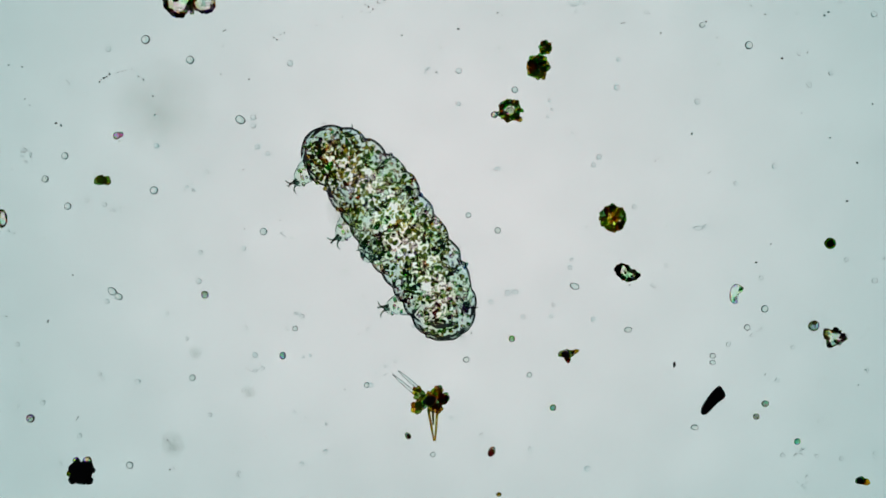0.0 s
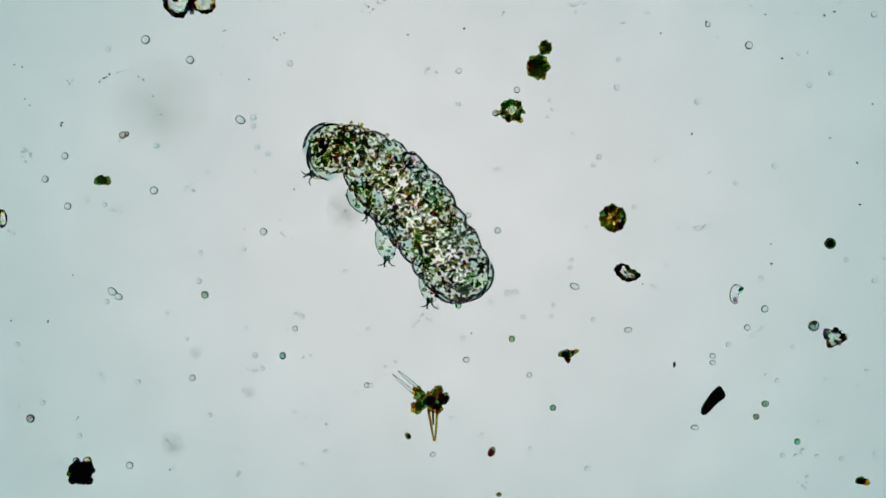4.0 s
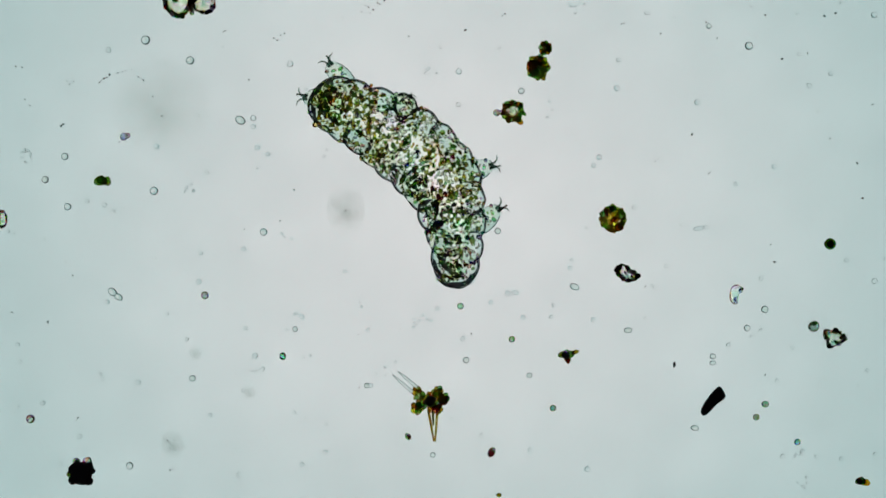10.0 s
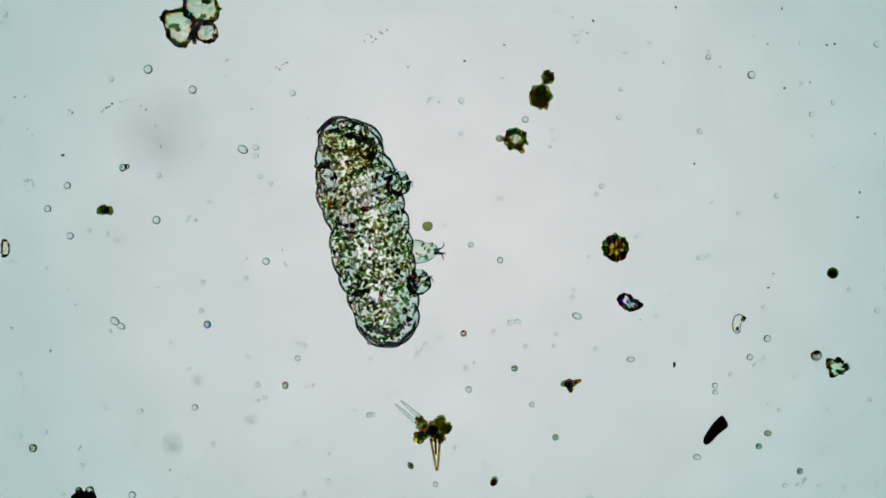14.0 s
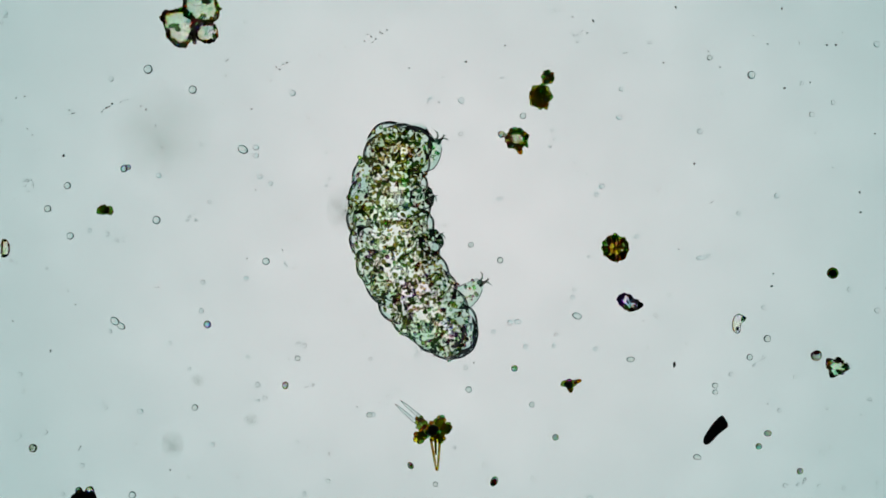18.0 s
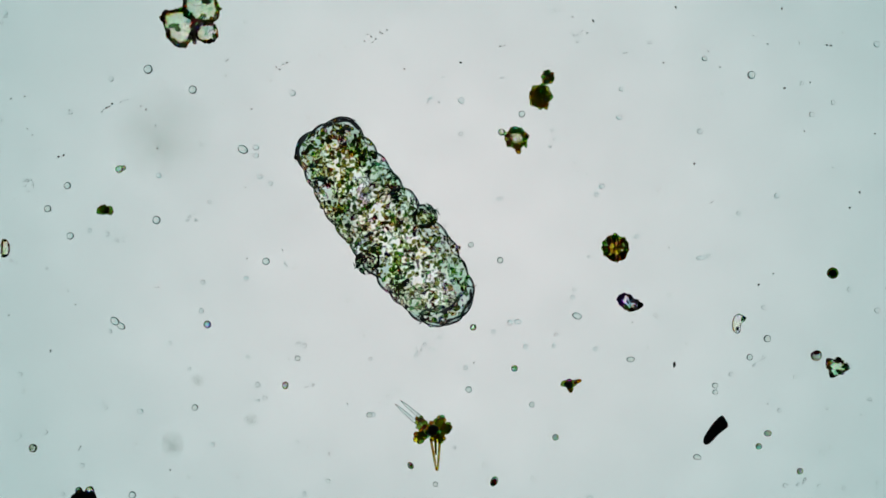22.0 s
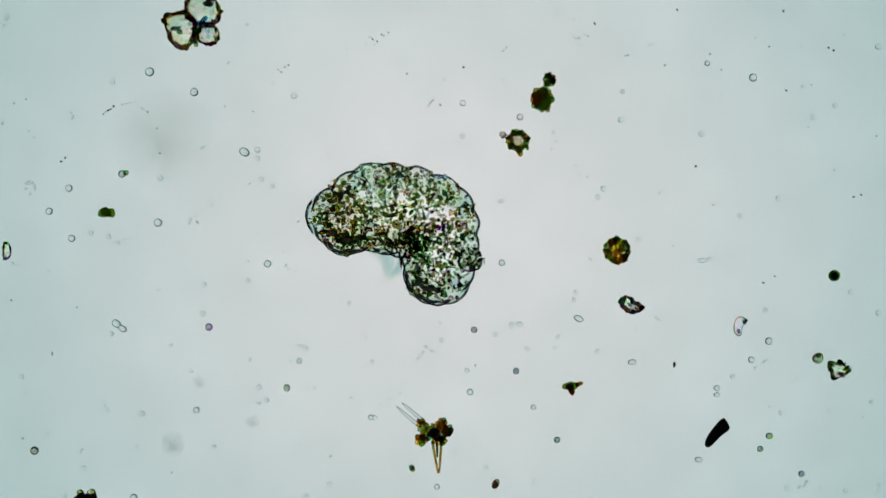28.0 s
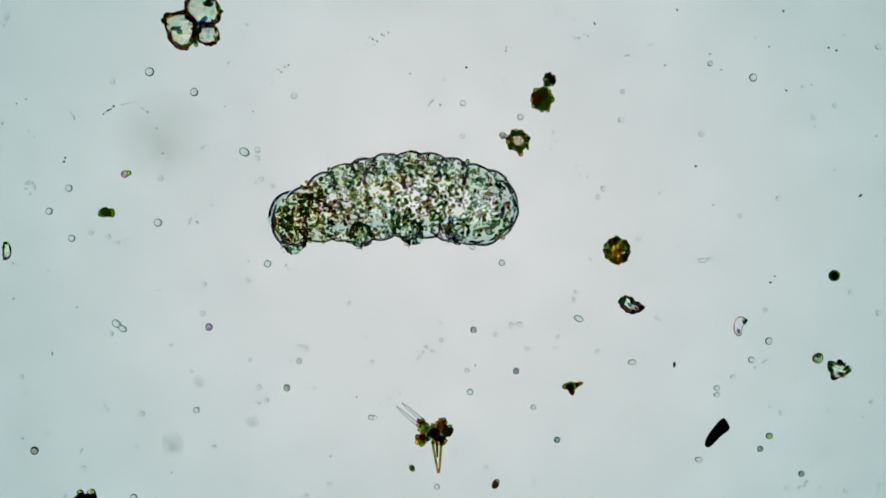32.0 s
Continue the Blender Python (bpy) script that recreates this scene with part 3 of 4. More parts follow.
def motions():
    rows = {ob: [] for ob in [bear, *[a[0] for a in FOLDS], *[a[0] for a in PACKS], *[a[0] for a in LEGS]]}
    places = [midline(points, widths) for t, points, widths, feet in BENDS]

    def foot(i, k, side):
        """Where the foot of that pair shows on that side in bend i, along and across the body, if it does."""
        for pair, f, down in BENDS[i][3]:
            q, d, w, length = places[i](LEG_AT[k])
            if pair == k and ((f - q).dot(Vector((d.y, -d.x, 0))) > 0) == (side > 0):
                return f, down
        return None, True

    for i, (t, points, widths, feet) in enumerate(BENDS):
        place = places[i]
        c = place(0.5)[0]
        base = Matrix.Translation(at(c.x, c.y))
        inv = base.inverted()
        rows[bear].append((t, base))
        rim = {side: outline(place, side) for side in (-1, 1)}
        for ob, f, side in FOLDS:
            q, out = rim[side][round(f * 120)]
            rows[ob].append((t, inv @ stand(q + out * 1.5, out, 20)))

        def curl(s):
            a, b = place(min(s + 0.08, 1))[1], place(max(s - 0.08, 0))[1]
            return (b.x * a.y - b.y * a.x) / (0.16 * place(s)[3])

        for ob, s, u, lift in PACKS:
            s = (24 + (place(0)[3] - 50) * s) / place(0)[3]
            q, d, w, length = place(s)
            n = Vector((d.y, -d.x, 0))
            # on the hollow side of a bend the packs draw back from the creased skin
            shift = max(min(curl(s) * w * 0.19, 0.26), -0.26)
            u = max(min(u + shift * (1 - 0.5 * u * u - 0.5 * u * math.copysign(1, shift)), 1), -1)
            off = u * (w * 0.5 - 22.5)
            rows[ob].append((t, inv @ aim(q.x + n.x * off, q.y + n.y * off, lift, d)))
        for ob, k, s, side in LEGS:
            q, d, w, length = place(s)
            n = Vector((d.y, -d.x, 0))
            f, down = foot(i, k, side)
            shows = f is not None
            if f is None:
                f = q + n * side * (w * 0.5 - 22) + (d * 34 if k == 0 else d * 0)
            way = (f - q + d * (24 if k == 0 else 0)).normalized()
            if k == 0:
                way = (n * side * 0.45 - d).normalized() if shows else n * side
            # a leg that shows reaches out or stands down; one that does not lies folded along the belly
            tilt = 1.0 if not down or not shows else 0.2
            if not shows:
                way = d
            m = Vector((way.x * tilt, -way.y * tilt, tilt - 1.0)).to_track_quat("Z", "Y").to_matrix().to_4x4()
            root = f - way * (8 if not shows else 18 if tilt < 1 else 32)
            m.translation = at(root.x, root.y, 40 if tilt < 1 else 22)
            rows[ob].append((t, inv @ m))
    for ob, r in rows.items():
        walk(ob, r)
    for ob, x, y, z, kx, ky in FLOATING:
        ob_rows = []
        for t, dx, dy in DRIFT:
            p = at(x + dx * kx, y + dy * ky, z)
            ob_rows.append((t, pose(p.x, p.y, p.z)))
        walk(ob, ob_rows)
    path = []
    for t, x, y in ((0, 811, 541), (6, 811, 540), (9, 812, 536), (10, 815, 541), (11.5, 815, 542), (13, 815, 538), (14.5, 817, 538), (17, 826, 532), (19, 832, 527),
                    (23, 833, 527), (28, 832, 527), (32, 831, 527)):
        p = at(x, y, 4.5)
        path.append((t, pose(p.x, p.y, p.z)))
    walk(wanderer, path)
    path = []
    for t, x, y in ((0, 722, 338), (13.4, 722, 338), (13.9, 752, 348), (16.5, 753, 349), (18, 715, 345), (19, 695, 340), (32, 695, 340)):
        p = at(x, y, 5.4)
        path.append((t, pose(p.x, p.y, p.z)))
    walk(hidden, path)
    for ob, z, rows_xy in ((ring_cells, 0, ((0, 903, 195, 0), (3.5, 905, 195, 4), (5.5, 908, 196, 10), (11.5, 908, 196, 12), (13, 908, 194, 15), (19, 911, 193, 35), (23, 910, 192, 38), (32, 910, 192, 35))),
                           (rolling, 5.3, ((0, 911, 159, 0), (6, 917, 159, 0), (9, 921, 160, 0), (13, 926, 160, 0), (16.5, 922, 153, 0), (19, 921, 152, 0), (23, 918, 149, 0), (28, 913, 150, 0), (32, 914, 150, 0)))):
        path = []
        for t, x, y, turn in rows_xy:
            p = at(x, y, z)
            path.append((t, pose(p.x, p.y, p.z, 0, 0, -turn)))
        walk(ob, path)
    # dirt on the viewing lens stays where it is seen while the slide moves
    for ob, x, y, z in ((dust, 1194, 646, 2), (smudge, 612, 371, 0.6), (small_smudge, 305, 787, 0.6), (smudge_speck, 611, 373, 2)):
        path = []
        for t, dx, dy in STAGE:
            p = at(x - dx, y - dy, z)
            path.append((t, pose(p.x, p.y, p.z)))
        walk(ob, path)


# ---- grit, cells and crystals on the slide ----
GRAINS = [lumpy(3, (1, 1, 1), 0.28, 1.6, s) for s in (3, 11, 23)]
grain_mesh = {}


def grain_data(mat, k):
    if (mat.name, k) not in grain_mesh:
        grain_mesh[mat.name, k] = mesh("grain", GRAINS[k], mat)
    return grain_mesh[mat.name, k]


def clump(name, x, y, grains, label, category, turn=0.0):
    """A lump of grains: (dx, dy, half length, half width, turn, material)."""
    base = thing(name, None, x, y, 0, turn, label, category)
    for j, (dx, dy, a, b, w, mat) in enumerate(grains):
        h = min(a, b) * 0.8
        m = pose(dx * K, -dy * K, h * K, 0, 0, w) @ Matrix.Diagonal((a, b, h, 1))
        part("grain", grain_data(mat, j % 3), base, m)
    return base


def cells(n, rx, ry, size, mats, seed, hollow=0.0):
    r = random.Random(seed)
    out = []
    for j in range(n):
        w = 2 * math.pi * (j * 0.381966 if not hollow else j / n)
        d = math.sqrt((j + 0.5) / n) if not hollow else hollow
        s = size * r.uniform(0.75, 1.25)
        out.append((math.cos(w) * rx * d, math.sin(w) * ry * d, s, s * r.uniform(0.7, 1.0), r.uniform(0, 180), r.choice(mats)))
    return out


def petals(n, r0, r1, width, mats, seed):
    r = random.Random(seed)
    out = []
    for j in range(n):
        w = 2 * math.pi * (j + r.uniform(-0.25, 0.25)) / n
        d = (r0 + r1) / 2 * r.uniform(0.9, 1.1)
        out.append((math.cos(w) * d, math.sin(w) * d, (r1 - r0) / 2 * r.uniform(0.8, 1.2), width * r.uniform(0.7, 1.3), -math.degrees(w), r.choice(mats)))
    return out


clump("algae_clump", 953, 118, cells(26, 17, 20, 6.6, [M_ALGA, M_ALGA, M_BROWN], 1) + [(2, -2, 5, 6, 0, M_BLACK), (-6, 10, 3, 4, 0, M_BLACK)]
      + [(12 + math.cos(j * 2.4) * 7, -34 + math.sin(j * 2.4) * 8, 5.5, 5, j * 40, (M_ALGA, M_BROWN)[j % 2]) for j in range(9)] + [(12, -34, 3, 4, 0, M_BLACK)],
      "dark green clump of algal cells with a smaller knob", "algae clump")
clump("amber_cell_cluster", 1085, 387, petals(12, 11, 24, 7.6, [M_ALGA, M_ALGA, M_BROWN], 2) + petals(14, 17, 25, 4.6, [M_ALGA, M_BROWN], 7) + petals(10, 1, 16, 3.6, [M_AMBER, M_AMBER, M_BROWN], 3) + petals(7, 8, 20, 2.6, [M_BLACK, M_AMBER], 4),
      "yellow brown rosette of cells with dark rims", "cell cluster")
ring_cells = clump("ring_of_cells", 905, 195, cells(16, 16, 15, 5.4, [M_ALGA, M_ALGA, M_BROWN], 4, 1.0) + cells(11, 14, 13, 4.2, [M_ALGA, M_BLACK], 5, 0.85) + cells(7, 20, 18, 3.8, [M_ALGA, M_BROWN], 15, 1.0)
      + [(-28, 8, 6, 6, 0, M_BEAD), (-20, 6, 5, 4, 0, M_BEAD), (0, 2, 8, 8, 0, M_CRYSTAL), (16, 16, 6, 5, 0, M_BROWN)],
      "dark green ring of cells round a clear middle", "cell cluster")
clump("black_grit_clump", 142, 837, cells(14, 14, 16, 10, [M_BLACK], 5) + [(-14, 12, 8, 8, 0, M_BLACK), (14, 14, 8, 8, 0, M_BLACK), (15, -12, 8, 8, 0, M_BLACK), (0, 0, 17, 19, 0, M_BLACK),
      (-8, -22, 6, 5, 0, M_BEAD), (12, -22, 8, 6, 0, M_BEAD), (-20, 2, 5, 5, 0, M_BROWN), (21, -4, 5, 5, 0, M_BEAD)],
      "black ragged clump of grit with a few clear beads", "grit clump")
frag = clump("plant_fragment", 762, 709, cells(26, 26, 17, 5.4, [M_ALGA, M_BROWN, M_BROWN], 6) + [(0, 0, 11, 9, 0, M_BLACK), (-9, 3, 5, 5, 0, M_BLACK)]
             + [(dx + math.cos(j * 1.3) * q * 0.5, dy + math.sin(j * 1.3) * q * 0.5, q * 0.55, q * 0.5, j * 50, (M_BROWN, M_ALGA, M_AMBER)[j % 3])
                for dx, dy, q in ((-24, -17, 9), (-24, 13, 12), (23, -4, 11), (14, -18, 9), (12, 15, 10)) for j in range(5)],
             "dark brown plant fragment with thin pale bristles", "plant fragment")
for j, (p, q) in enumerate((((-26, -10), (-67, -46)), ((-22, -22), (-57, -52)), ((-4, 16), (6, 72)), ((12, 16), (8, 72)), ((4, 18), (5, 44)))):
    line = [(p[0] + (q[0] - p[0]) * u, -(p[1] + (q[1] - p[1]) * u), 8 + 2 * u) for u in (0, 0.35, 0.7, 1)]
    part("bristle", mesh("bristle", tube(line, [3.2, 2.9, 2.4, 1.0] if j < 2 else [2.6, 2.3, 2.1, 1.5], 8), M_CUTICLE if j < 2 else M_BROWN), frag, None, "thin pale bristle")
clump("green_cell", 181, 319, [(-4, 0, 11, 9, 5, M_ALGA), (7, 1, 8, 8, 0, M_ALGA), (-4, -2, 6, 6, 0, M_ALGA), (3, 3, 5, 5, 0, M_BROWN)], "small dark green oval cell", "cell")
for name, x, y, a, b, w, mat, core, label, kind in (("dark_round_cell", 1470, 431, 10.5, 10, 0, M_ALGA, (6.8, 6.6, 0.5, 0), "round black green cell", "cell"),
                                                 ("round_bead", 1441, 577, 10.5, 9.5, 30, M_BLUE, (4.5, 3.5, 3, 3), "blue grey round bead", "bead"),
                                                 ("dark_bead", 870, 800, 6.5, 9.5, -25, M_BLUE, (4.5, 6, 0.5, -1.5), "dark oval bead with coloured edges", "bead"),
                                                 ("dark_bead", 722, 772, 5, 7, 35, M_BLUE, (3, 4, 0.5, -1), "small dark bead with a blue edge", "bead")):
    base = thing(name, None, x, y, 0, w, label, kind)
    part("shell", mesh("shell", lumpy(3, (a, b, a * 0.8), 0.08, 1.4, x, (0, 0, a * 0.8)), mat), base)
    part("core", mesh("core", lumpy(2, (core[0], core[1], a * 0.4), 0.2, 1.6, y, (core[2], core[3], a * 0.8)), M_BLACK if name == "dark_round_cell" else M_BROWN), base)
clump("dark_wedge", 1005, 629, [(-10, -2, 7, 6, 0, M_ALGA), (-3, 0, 8, 7, -20, M_BLACK), (5, -3, 8, 6, 15, M_ALGA), (13, -6, 7, 4, 20, M_BROWN), (0, 6, 6, 6, 0, M_BROWN), (1, 10, 4, 4, 0, M_BROWN), (-2, -7, 5, 4, 0, M_BEAD)],
      "dark green brown wedge of debris", "debris")


def shard(name, x, y, outline, height, mat, label, category="shard", slope=0.85, lift=0.4):
    """A splinter or crystal with sloping sides round a flat top."""
    for _ in range(2):
        outline = [(p[0] * u + q[0] * (1 - u), p[1] * u + q[1] * (1 - u)) for p, q in zip(outline, outline[1:] + outline[:1]) for u in (0.77, 0.23)]
    n = len(outline)
    v = [(a * k, -b * k, z) for k, z in ((0.94, 0), (1, height * lift), (slope, height)) for a, b in outline]
    f = [[j * n + i, j * n + (i + 1) % n, (j + 1) * n + (i + 1) % n, (j + 1) * n + i] for j in range(2) for i in range(n)]
    f += [list(range(n))[::-1], [2 * n + i for i in range(n)]]
    return thing(name, mesh(name, (np.array(v), f), mat, False), x, y, 0, 0, label, category)


shard("black_shard", 1262, 708, [(9, -25), (15, -24), (23, -10), (22, -3), (7, 7), (-9, 25), (-17, 28), (-22, 23), (-20, 12), (-6, -9)], 16, M_BLACK, "black curved splinter of grit")


def crystal(x, y, outline, rim, mat, label):
    """A clear crystal: steep sides, a sloping shoulder and an uneven flat top."""
    for _ in range(2):
        outline = [(p[0] * u + q[0] * (1 - u), p[1] * u + q[1] * (1 - u)) for p, q in zip(outline, outline[1:] + outline[:1]) for u in (0.78, 0.22)]
    n, rr = len(outline), random.Random(x)
    rings = []
    for inset, z in ((0.3, 0.0), (0.0, 1.5), (0.5 * rim, 1.5 + 1.25 * rim), (rim, 1.5 + 1.95 * rim)):
        for a, b in outline:
            k = 1 - (inset + rim * 0.6 * (inset > 1) * noise.noise(Vector((a * 0.12, b * 0.12, x)))) / max(math.hypot(a, b), 1)
            rings.append((a * k, -b * k, z * (1 + 0.3 * (inset > 1) * noise.noise(Vector((a * 0.1, b * 0.1, x + 9))))))
    f = [[j * n + i, j * n + (i + 1) % n, (j + 1) * n + (i + 1) % n, (j + 1) * n + i] for j in range(3) for i in range(n)]
    f += [list(range(n))[::-1]] + [[3 * n + i, 3 * n + (i + 1) % n, 4 * n] for i in range(n)]
    rings.append((0, 0, 1.5 + 2.0 * rim))
    ob = thing("crystal", mesh("crystal", (np.array(rings), f), mat), x, y, 0, 0, label, "crystal")
    # green, blue, amber and black grains stand in for fringes and dark edges
    for a, b in outline if mat == M_CRYSTAL else ():
        if rr.random() < 0.62:
            k, q = 1 - rr.uniform(0.1, 0.75) * rim / max(math.hypot(a, b), 1), rim * rr.uniform(0.28, 0.6)
            m = pose(a * k * K, -b * k * K, (2 + 1.6 * rim) * K, 0, 0, rr.uniform(0, 180)) @ Matrix.Diagonal((q * 1.3, q * 0.8, q * 0.7, 1))
            part("grain", grain_data(rr.choice((M_ALGA, M_ALGA, M_BLUE, M_BLACK, M_AMBER)), rr.randrange(3)), ob, m)
    return ob


crystal(312, 4, [(-33, -29), (-26, -37), (6, -43), (27, -30), (31, -4), (24, 14), (8, 29), (-8, 25), (-19, 12), (-26, -5)], 9, M_CRYSTAL, "large clear angular crystal with dark green edges")
crystal(361, 3, [(-10, -20), (8, -19), (20, -6), (20, 10), (10, 20), (-4, 20), (-18, 14), (-24, -5)], 7, M_CRYSTAL, "small clear rounded crystal with a dark rim")
crystal(353, -36, [(-37, -10), (-27, -30), (17, -27), (31, -10), (31, 15), (16, 25), (-13, 25), (-30, 12)], 8.5, M_CRYSTAL, "clear broken crystal with dark edges")
crystal(1111, 484, [(-22, -6), (-18, -15), (-8, -18), (0, -15), (8, -7), (20, 1), (22, 5), (12, 13), (1, 16), (-11, 11), (-19, 3)], 7.5, M_CRYSTAL, "bright crystal with dark coloured rim")
crystal(1478, 598, [(-20, -14), (-12, -17), (-4, -13), (1, -18), (7, -15), (10, -10), (21, -3), (18, 5), (5, 13), (-8, 19), (-15, 13), (-14, 4), (-21, -4)], 6, M_CRYSTAL, "clear notched crystal with a dark angular rim")
# grains that tint crystal rims like lens colour fringes; the pale flake's are beads
clump("crystal_grit", 1478, 598, [(-14, -9, 6, 5, 0, M_BLUE), (2, -12, 6, 4.5, 0, M_BLACK), (14, -2, 6, 4.5, 20, M_ALGA), (5, 9, 7, 3.5, -30, M_BLUE), (-10, 13, 4.5, 6, 20, M_BLACK), (-13, 2, 3, 5, 0, M_ALGA)], "dark grains round the rim of a clear crystal", "grit")
crystal(1304, 520, [(-13, 2), (-9, -13), (0, -18), (12, -12), (11, -4), (4, 0), (3, 10), (2, 17), (-4, 19), (-11, 13)], 3.6, M_FLAKE, "pale curved crystal flake")
crystal(4, 386, [(-8, -14), (2, -16), (8, -5), (8, 9), (2, 17), (-8, 15)], 4.5, M_CRYSTAL, "narrow clear crystal with a teal edge")
clump("crystal_grit", 1311, 513, [(1, -1, 5, 3.5, 30, M_BEAD), (-10, 17, 3.5, 4.5, 0, M_BEAD)], "grey beads stuck to a pale flake", "grit")
clump("crystal_grit", 1111, 484, [(-10, 4, 3, 6, 50, M_ALGA), (3, -6, 5, 3, -40, M_BLUE), (-17, -1, 3, 6, 0, M_BLUE), (8, 6, 4, 3, 0, M_AMBER), (-16, -10, 4, 5, 10, M_ALGA), (19, 4, 5, 3.5, -20, M_BLACK), (3, 13, 6, 2.6, 10, M_ALGA), (-4, -2, 2.5, 4, 40, M_BEAD)], "dark green and brown grains on a bright crystal", "grit")
clump("crystal_grit", 345, 10, [(-41, 13, 3.5, 7, 30, M_ALGA), (-30, 18, 6, 3.5, 20, M_BLUE), (-53, -6, 3.5, 7, -20, M_ALGA), (-43, -18, 10, 5, 10, M_BLUE), (-36, -12, 5, 6, 30, M_ALGA), (22, 10, 6, 3.5, 40, M_ALGA),
      (33, -34, 3.5, 7, 0, M_BLUE), (8, -32, 9, 5, 30, M_BLUE), (-7, 1, 5, 9, 10, M_BLACK), (-6, 10, 4, 6, 10, M_BLUE), (16, -62, 9, 7, 0, M_BLACK), (-2, -16, 6, 7, 0, M_ALGA), (30, 2, 3, 6, 20, M_ALGA), (18, -22, 5, 4, 0, M_AMBER)],
      "coloured grains in place of lens fringes on clear crystals", "grit")


def drop(x, y, rx, ry, turn, mat, name="droplet", label="clear round droplet with a grey rim", group="droplets on the slide"):
    shrink = {M_FAINT: 0.7, M_DROP: 0.82}.get(mat, 1.0)
    rx, ry = rx * shrink, ry * shrink
    h = min(rx, ry) * 0.72
    me = mesh(name, lumpy(2, (rx, ry, h), 0.06, 1.2, x + y), mat)
    return thing(name, me, x, y, h, turn, label, name.replace("_", " "), group)


# sharp droplets: x, y, radii, turn
for x, y, a, b, w in ((257, 70, 10, 10, 0), (336, 106, 9, 9, 0), (114, 276, 8, 8, 0), (79, 317, 8, 8, 0), (119, 365, 8, 8, 0), (272, 337, 9, 9, 0),
                      (425, 212, 12, 9, -30), (466, 410, 8, 8, 0), (340, 669, 7, 7, 0), (649, 682, 6, 6, 0), (825, 637, 7, 7, 0),
                      (937, 664, 6, 6, 0), (1112, 584, 9, 6, 5), (1354, 547, 8, 8, 0), (1323, 580, 7, 7, 0), (1326, 80, 9, 9, 0), (881, 408, 7, 7, 0),
                      (1262, 630, 7, 6, 0), (1262, 642, 7, 5, 0), (1230, 757, 9, 6, -10), (1017, 507, 11, 7, -20), (229, 824, 8, 8, 0), (829, 381, 6, 6, 0),
                      (766, 805, 6, 6, 0), (522, 582, 6, 6, 0)):
    drop(x, y, a, b, w, M_DROP)
drop(198, 516, 11, 8, -35, M_DROP, "oval_droplet", "bright oval droplet with a dark rim")
drop(209, 525, 10, 7, -30, M_DROP, "oval_droplet", "bright oval droplet with a dark rim")
# faint, nearly clear droplets
for x, y, a, b in ((513, 112, 8, 8), (812, 125, 8, 8), (448, 208, 8, 7), (448, 223, 7, 6), (276, 258, 7, 7), (350, 203, 5, 5), (474, 272, 6, 6), (351, 498, 7, 7), (354, 447, 6, 6), (431, 440, 6, 6),
                   (534, 560, 6, 6), (243, 676, 8, 7), (451, 629, 7, 7), (464, 652, 6, 6), (140, 772, 7, 6), (371, 735, 6, 6), (576, 800, 6, 6), (534, 822, 6, 6),
                   (521, 730, 4, 4), (184, 362, 6, 6), (153, 355, 6, 6), (1092, 155, 8, 7), (1235, 180, 8, 7), (1371, 294, 7, 7), (1146, 22, 8, 4), (1548, 25, 8, 8),
                   (1471, 129, 6, 6), (1303, 325, 6, 6), (880, 299, 8, 5), (1061, 277, 7, 7), (1051, 292, 6, 6), (811, 184, 6, 6), (1123, 366, 6, 6), (912, 517, 9, 6),
                   (898, 519, 6, 8), (938, 797, 4, 9), (852, 771, 5, 6), (1009, 474, 6, 6), (1376, 674, 6, 6), (1549, 497, 8, 7), (1386, 807, 6, 6), (1404, 615, 6, 5),
                   (1348, 492, 6, 6), (1499, 460, 6, 6), (455, 260, 7, 6), (176, 662, 5, 5), (295, 555, 5, 5), (330, 600, 5, 5), (610, 480, 5, 5), (1490, 812, 6, 6),
                   (700, 640, 4, 4), (1040, 830, 8, 7), (980, 540, 5, 5), (1180, 470, 5, 5), (30, 610, 6, 6), (1236, 404, 12, 6), (1250, 401, 7, 5),
                   (366, 305, 5, 5), (191, 87, 7, 7), (189, 534, 6, 6), (434, 580, 5, 5), (182, 670, 5, 5), (234, 734, 4, 4), (328, 793, 4, 4), (106, 822, 5, 5), (651, 583, 5, 5), (819, 599, 6, 6), (926, 561, 6, 6), (869, 535, 6, 6), (656, 682, 6, 6), (799, 741, 5, 5), (976, 560, 5, 5), (774, 545, 5, 5), (1290, 610, 6, 6), (1446, 808, 5, 5), (1550, 803, 5, 5), (1095, 105, 6, 6), (1433, 150, 7, 7), (1415, 95, 5, 5), (1012, 460, 5, 5), (1050, 565, 6, 6), (1155, 505, 4, 4), (75, 713, 6, 6), (35, 640, 5, 5), (430, 690, 5, 5)):
    drop(x, y, a, b, 0, M_FAINT, "faint_droplet", "faint clear droplet hardly seen in the water", "faint droplets on the slide")
# tinted beads and small grains
for x, y, a, b, w, mat in ((53, 741, 8, 8, 0, M_BEAD), (362, 522, 7, 7, 0, M_BEAD), (500, 630, 6, 7, 0, M_BEAD), (906, 600, 6, 6, 0, M_BLUE), (979, 722, 6, 6, 0, M_BLUE),
                           (1355, 715, 7, 6, 0, M_BLUE), (1339, 738, 6, 6, 0, M_BLUE),
                           (1412, 782, 6, 6, 0, M_BLUE), (883, 876, 5, 4, 0, M_BROWN)):
    drop(x, y, a, b, w, mat, "bead", "small dark rimmed tinted bead", "beads on the slide")
clump("dark_grain", 1528, 852, [(-4, -1, 9, 7, 0, M_ALGA), (5, 2, 8, 6, 0, M_BROWN), (-5, 0, 6, 5, 0, M_BLACK)], "small dark green brown grain", "grain")
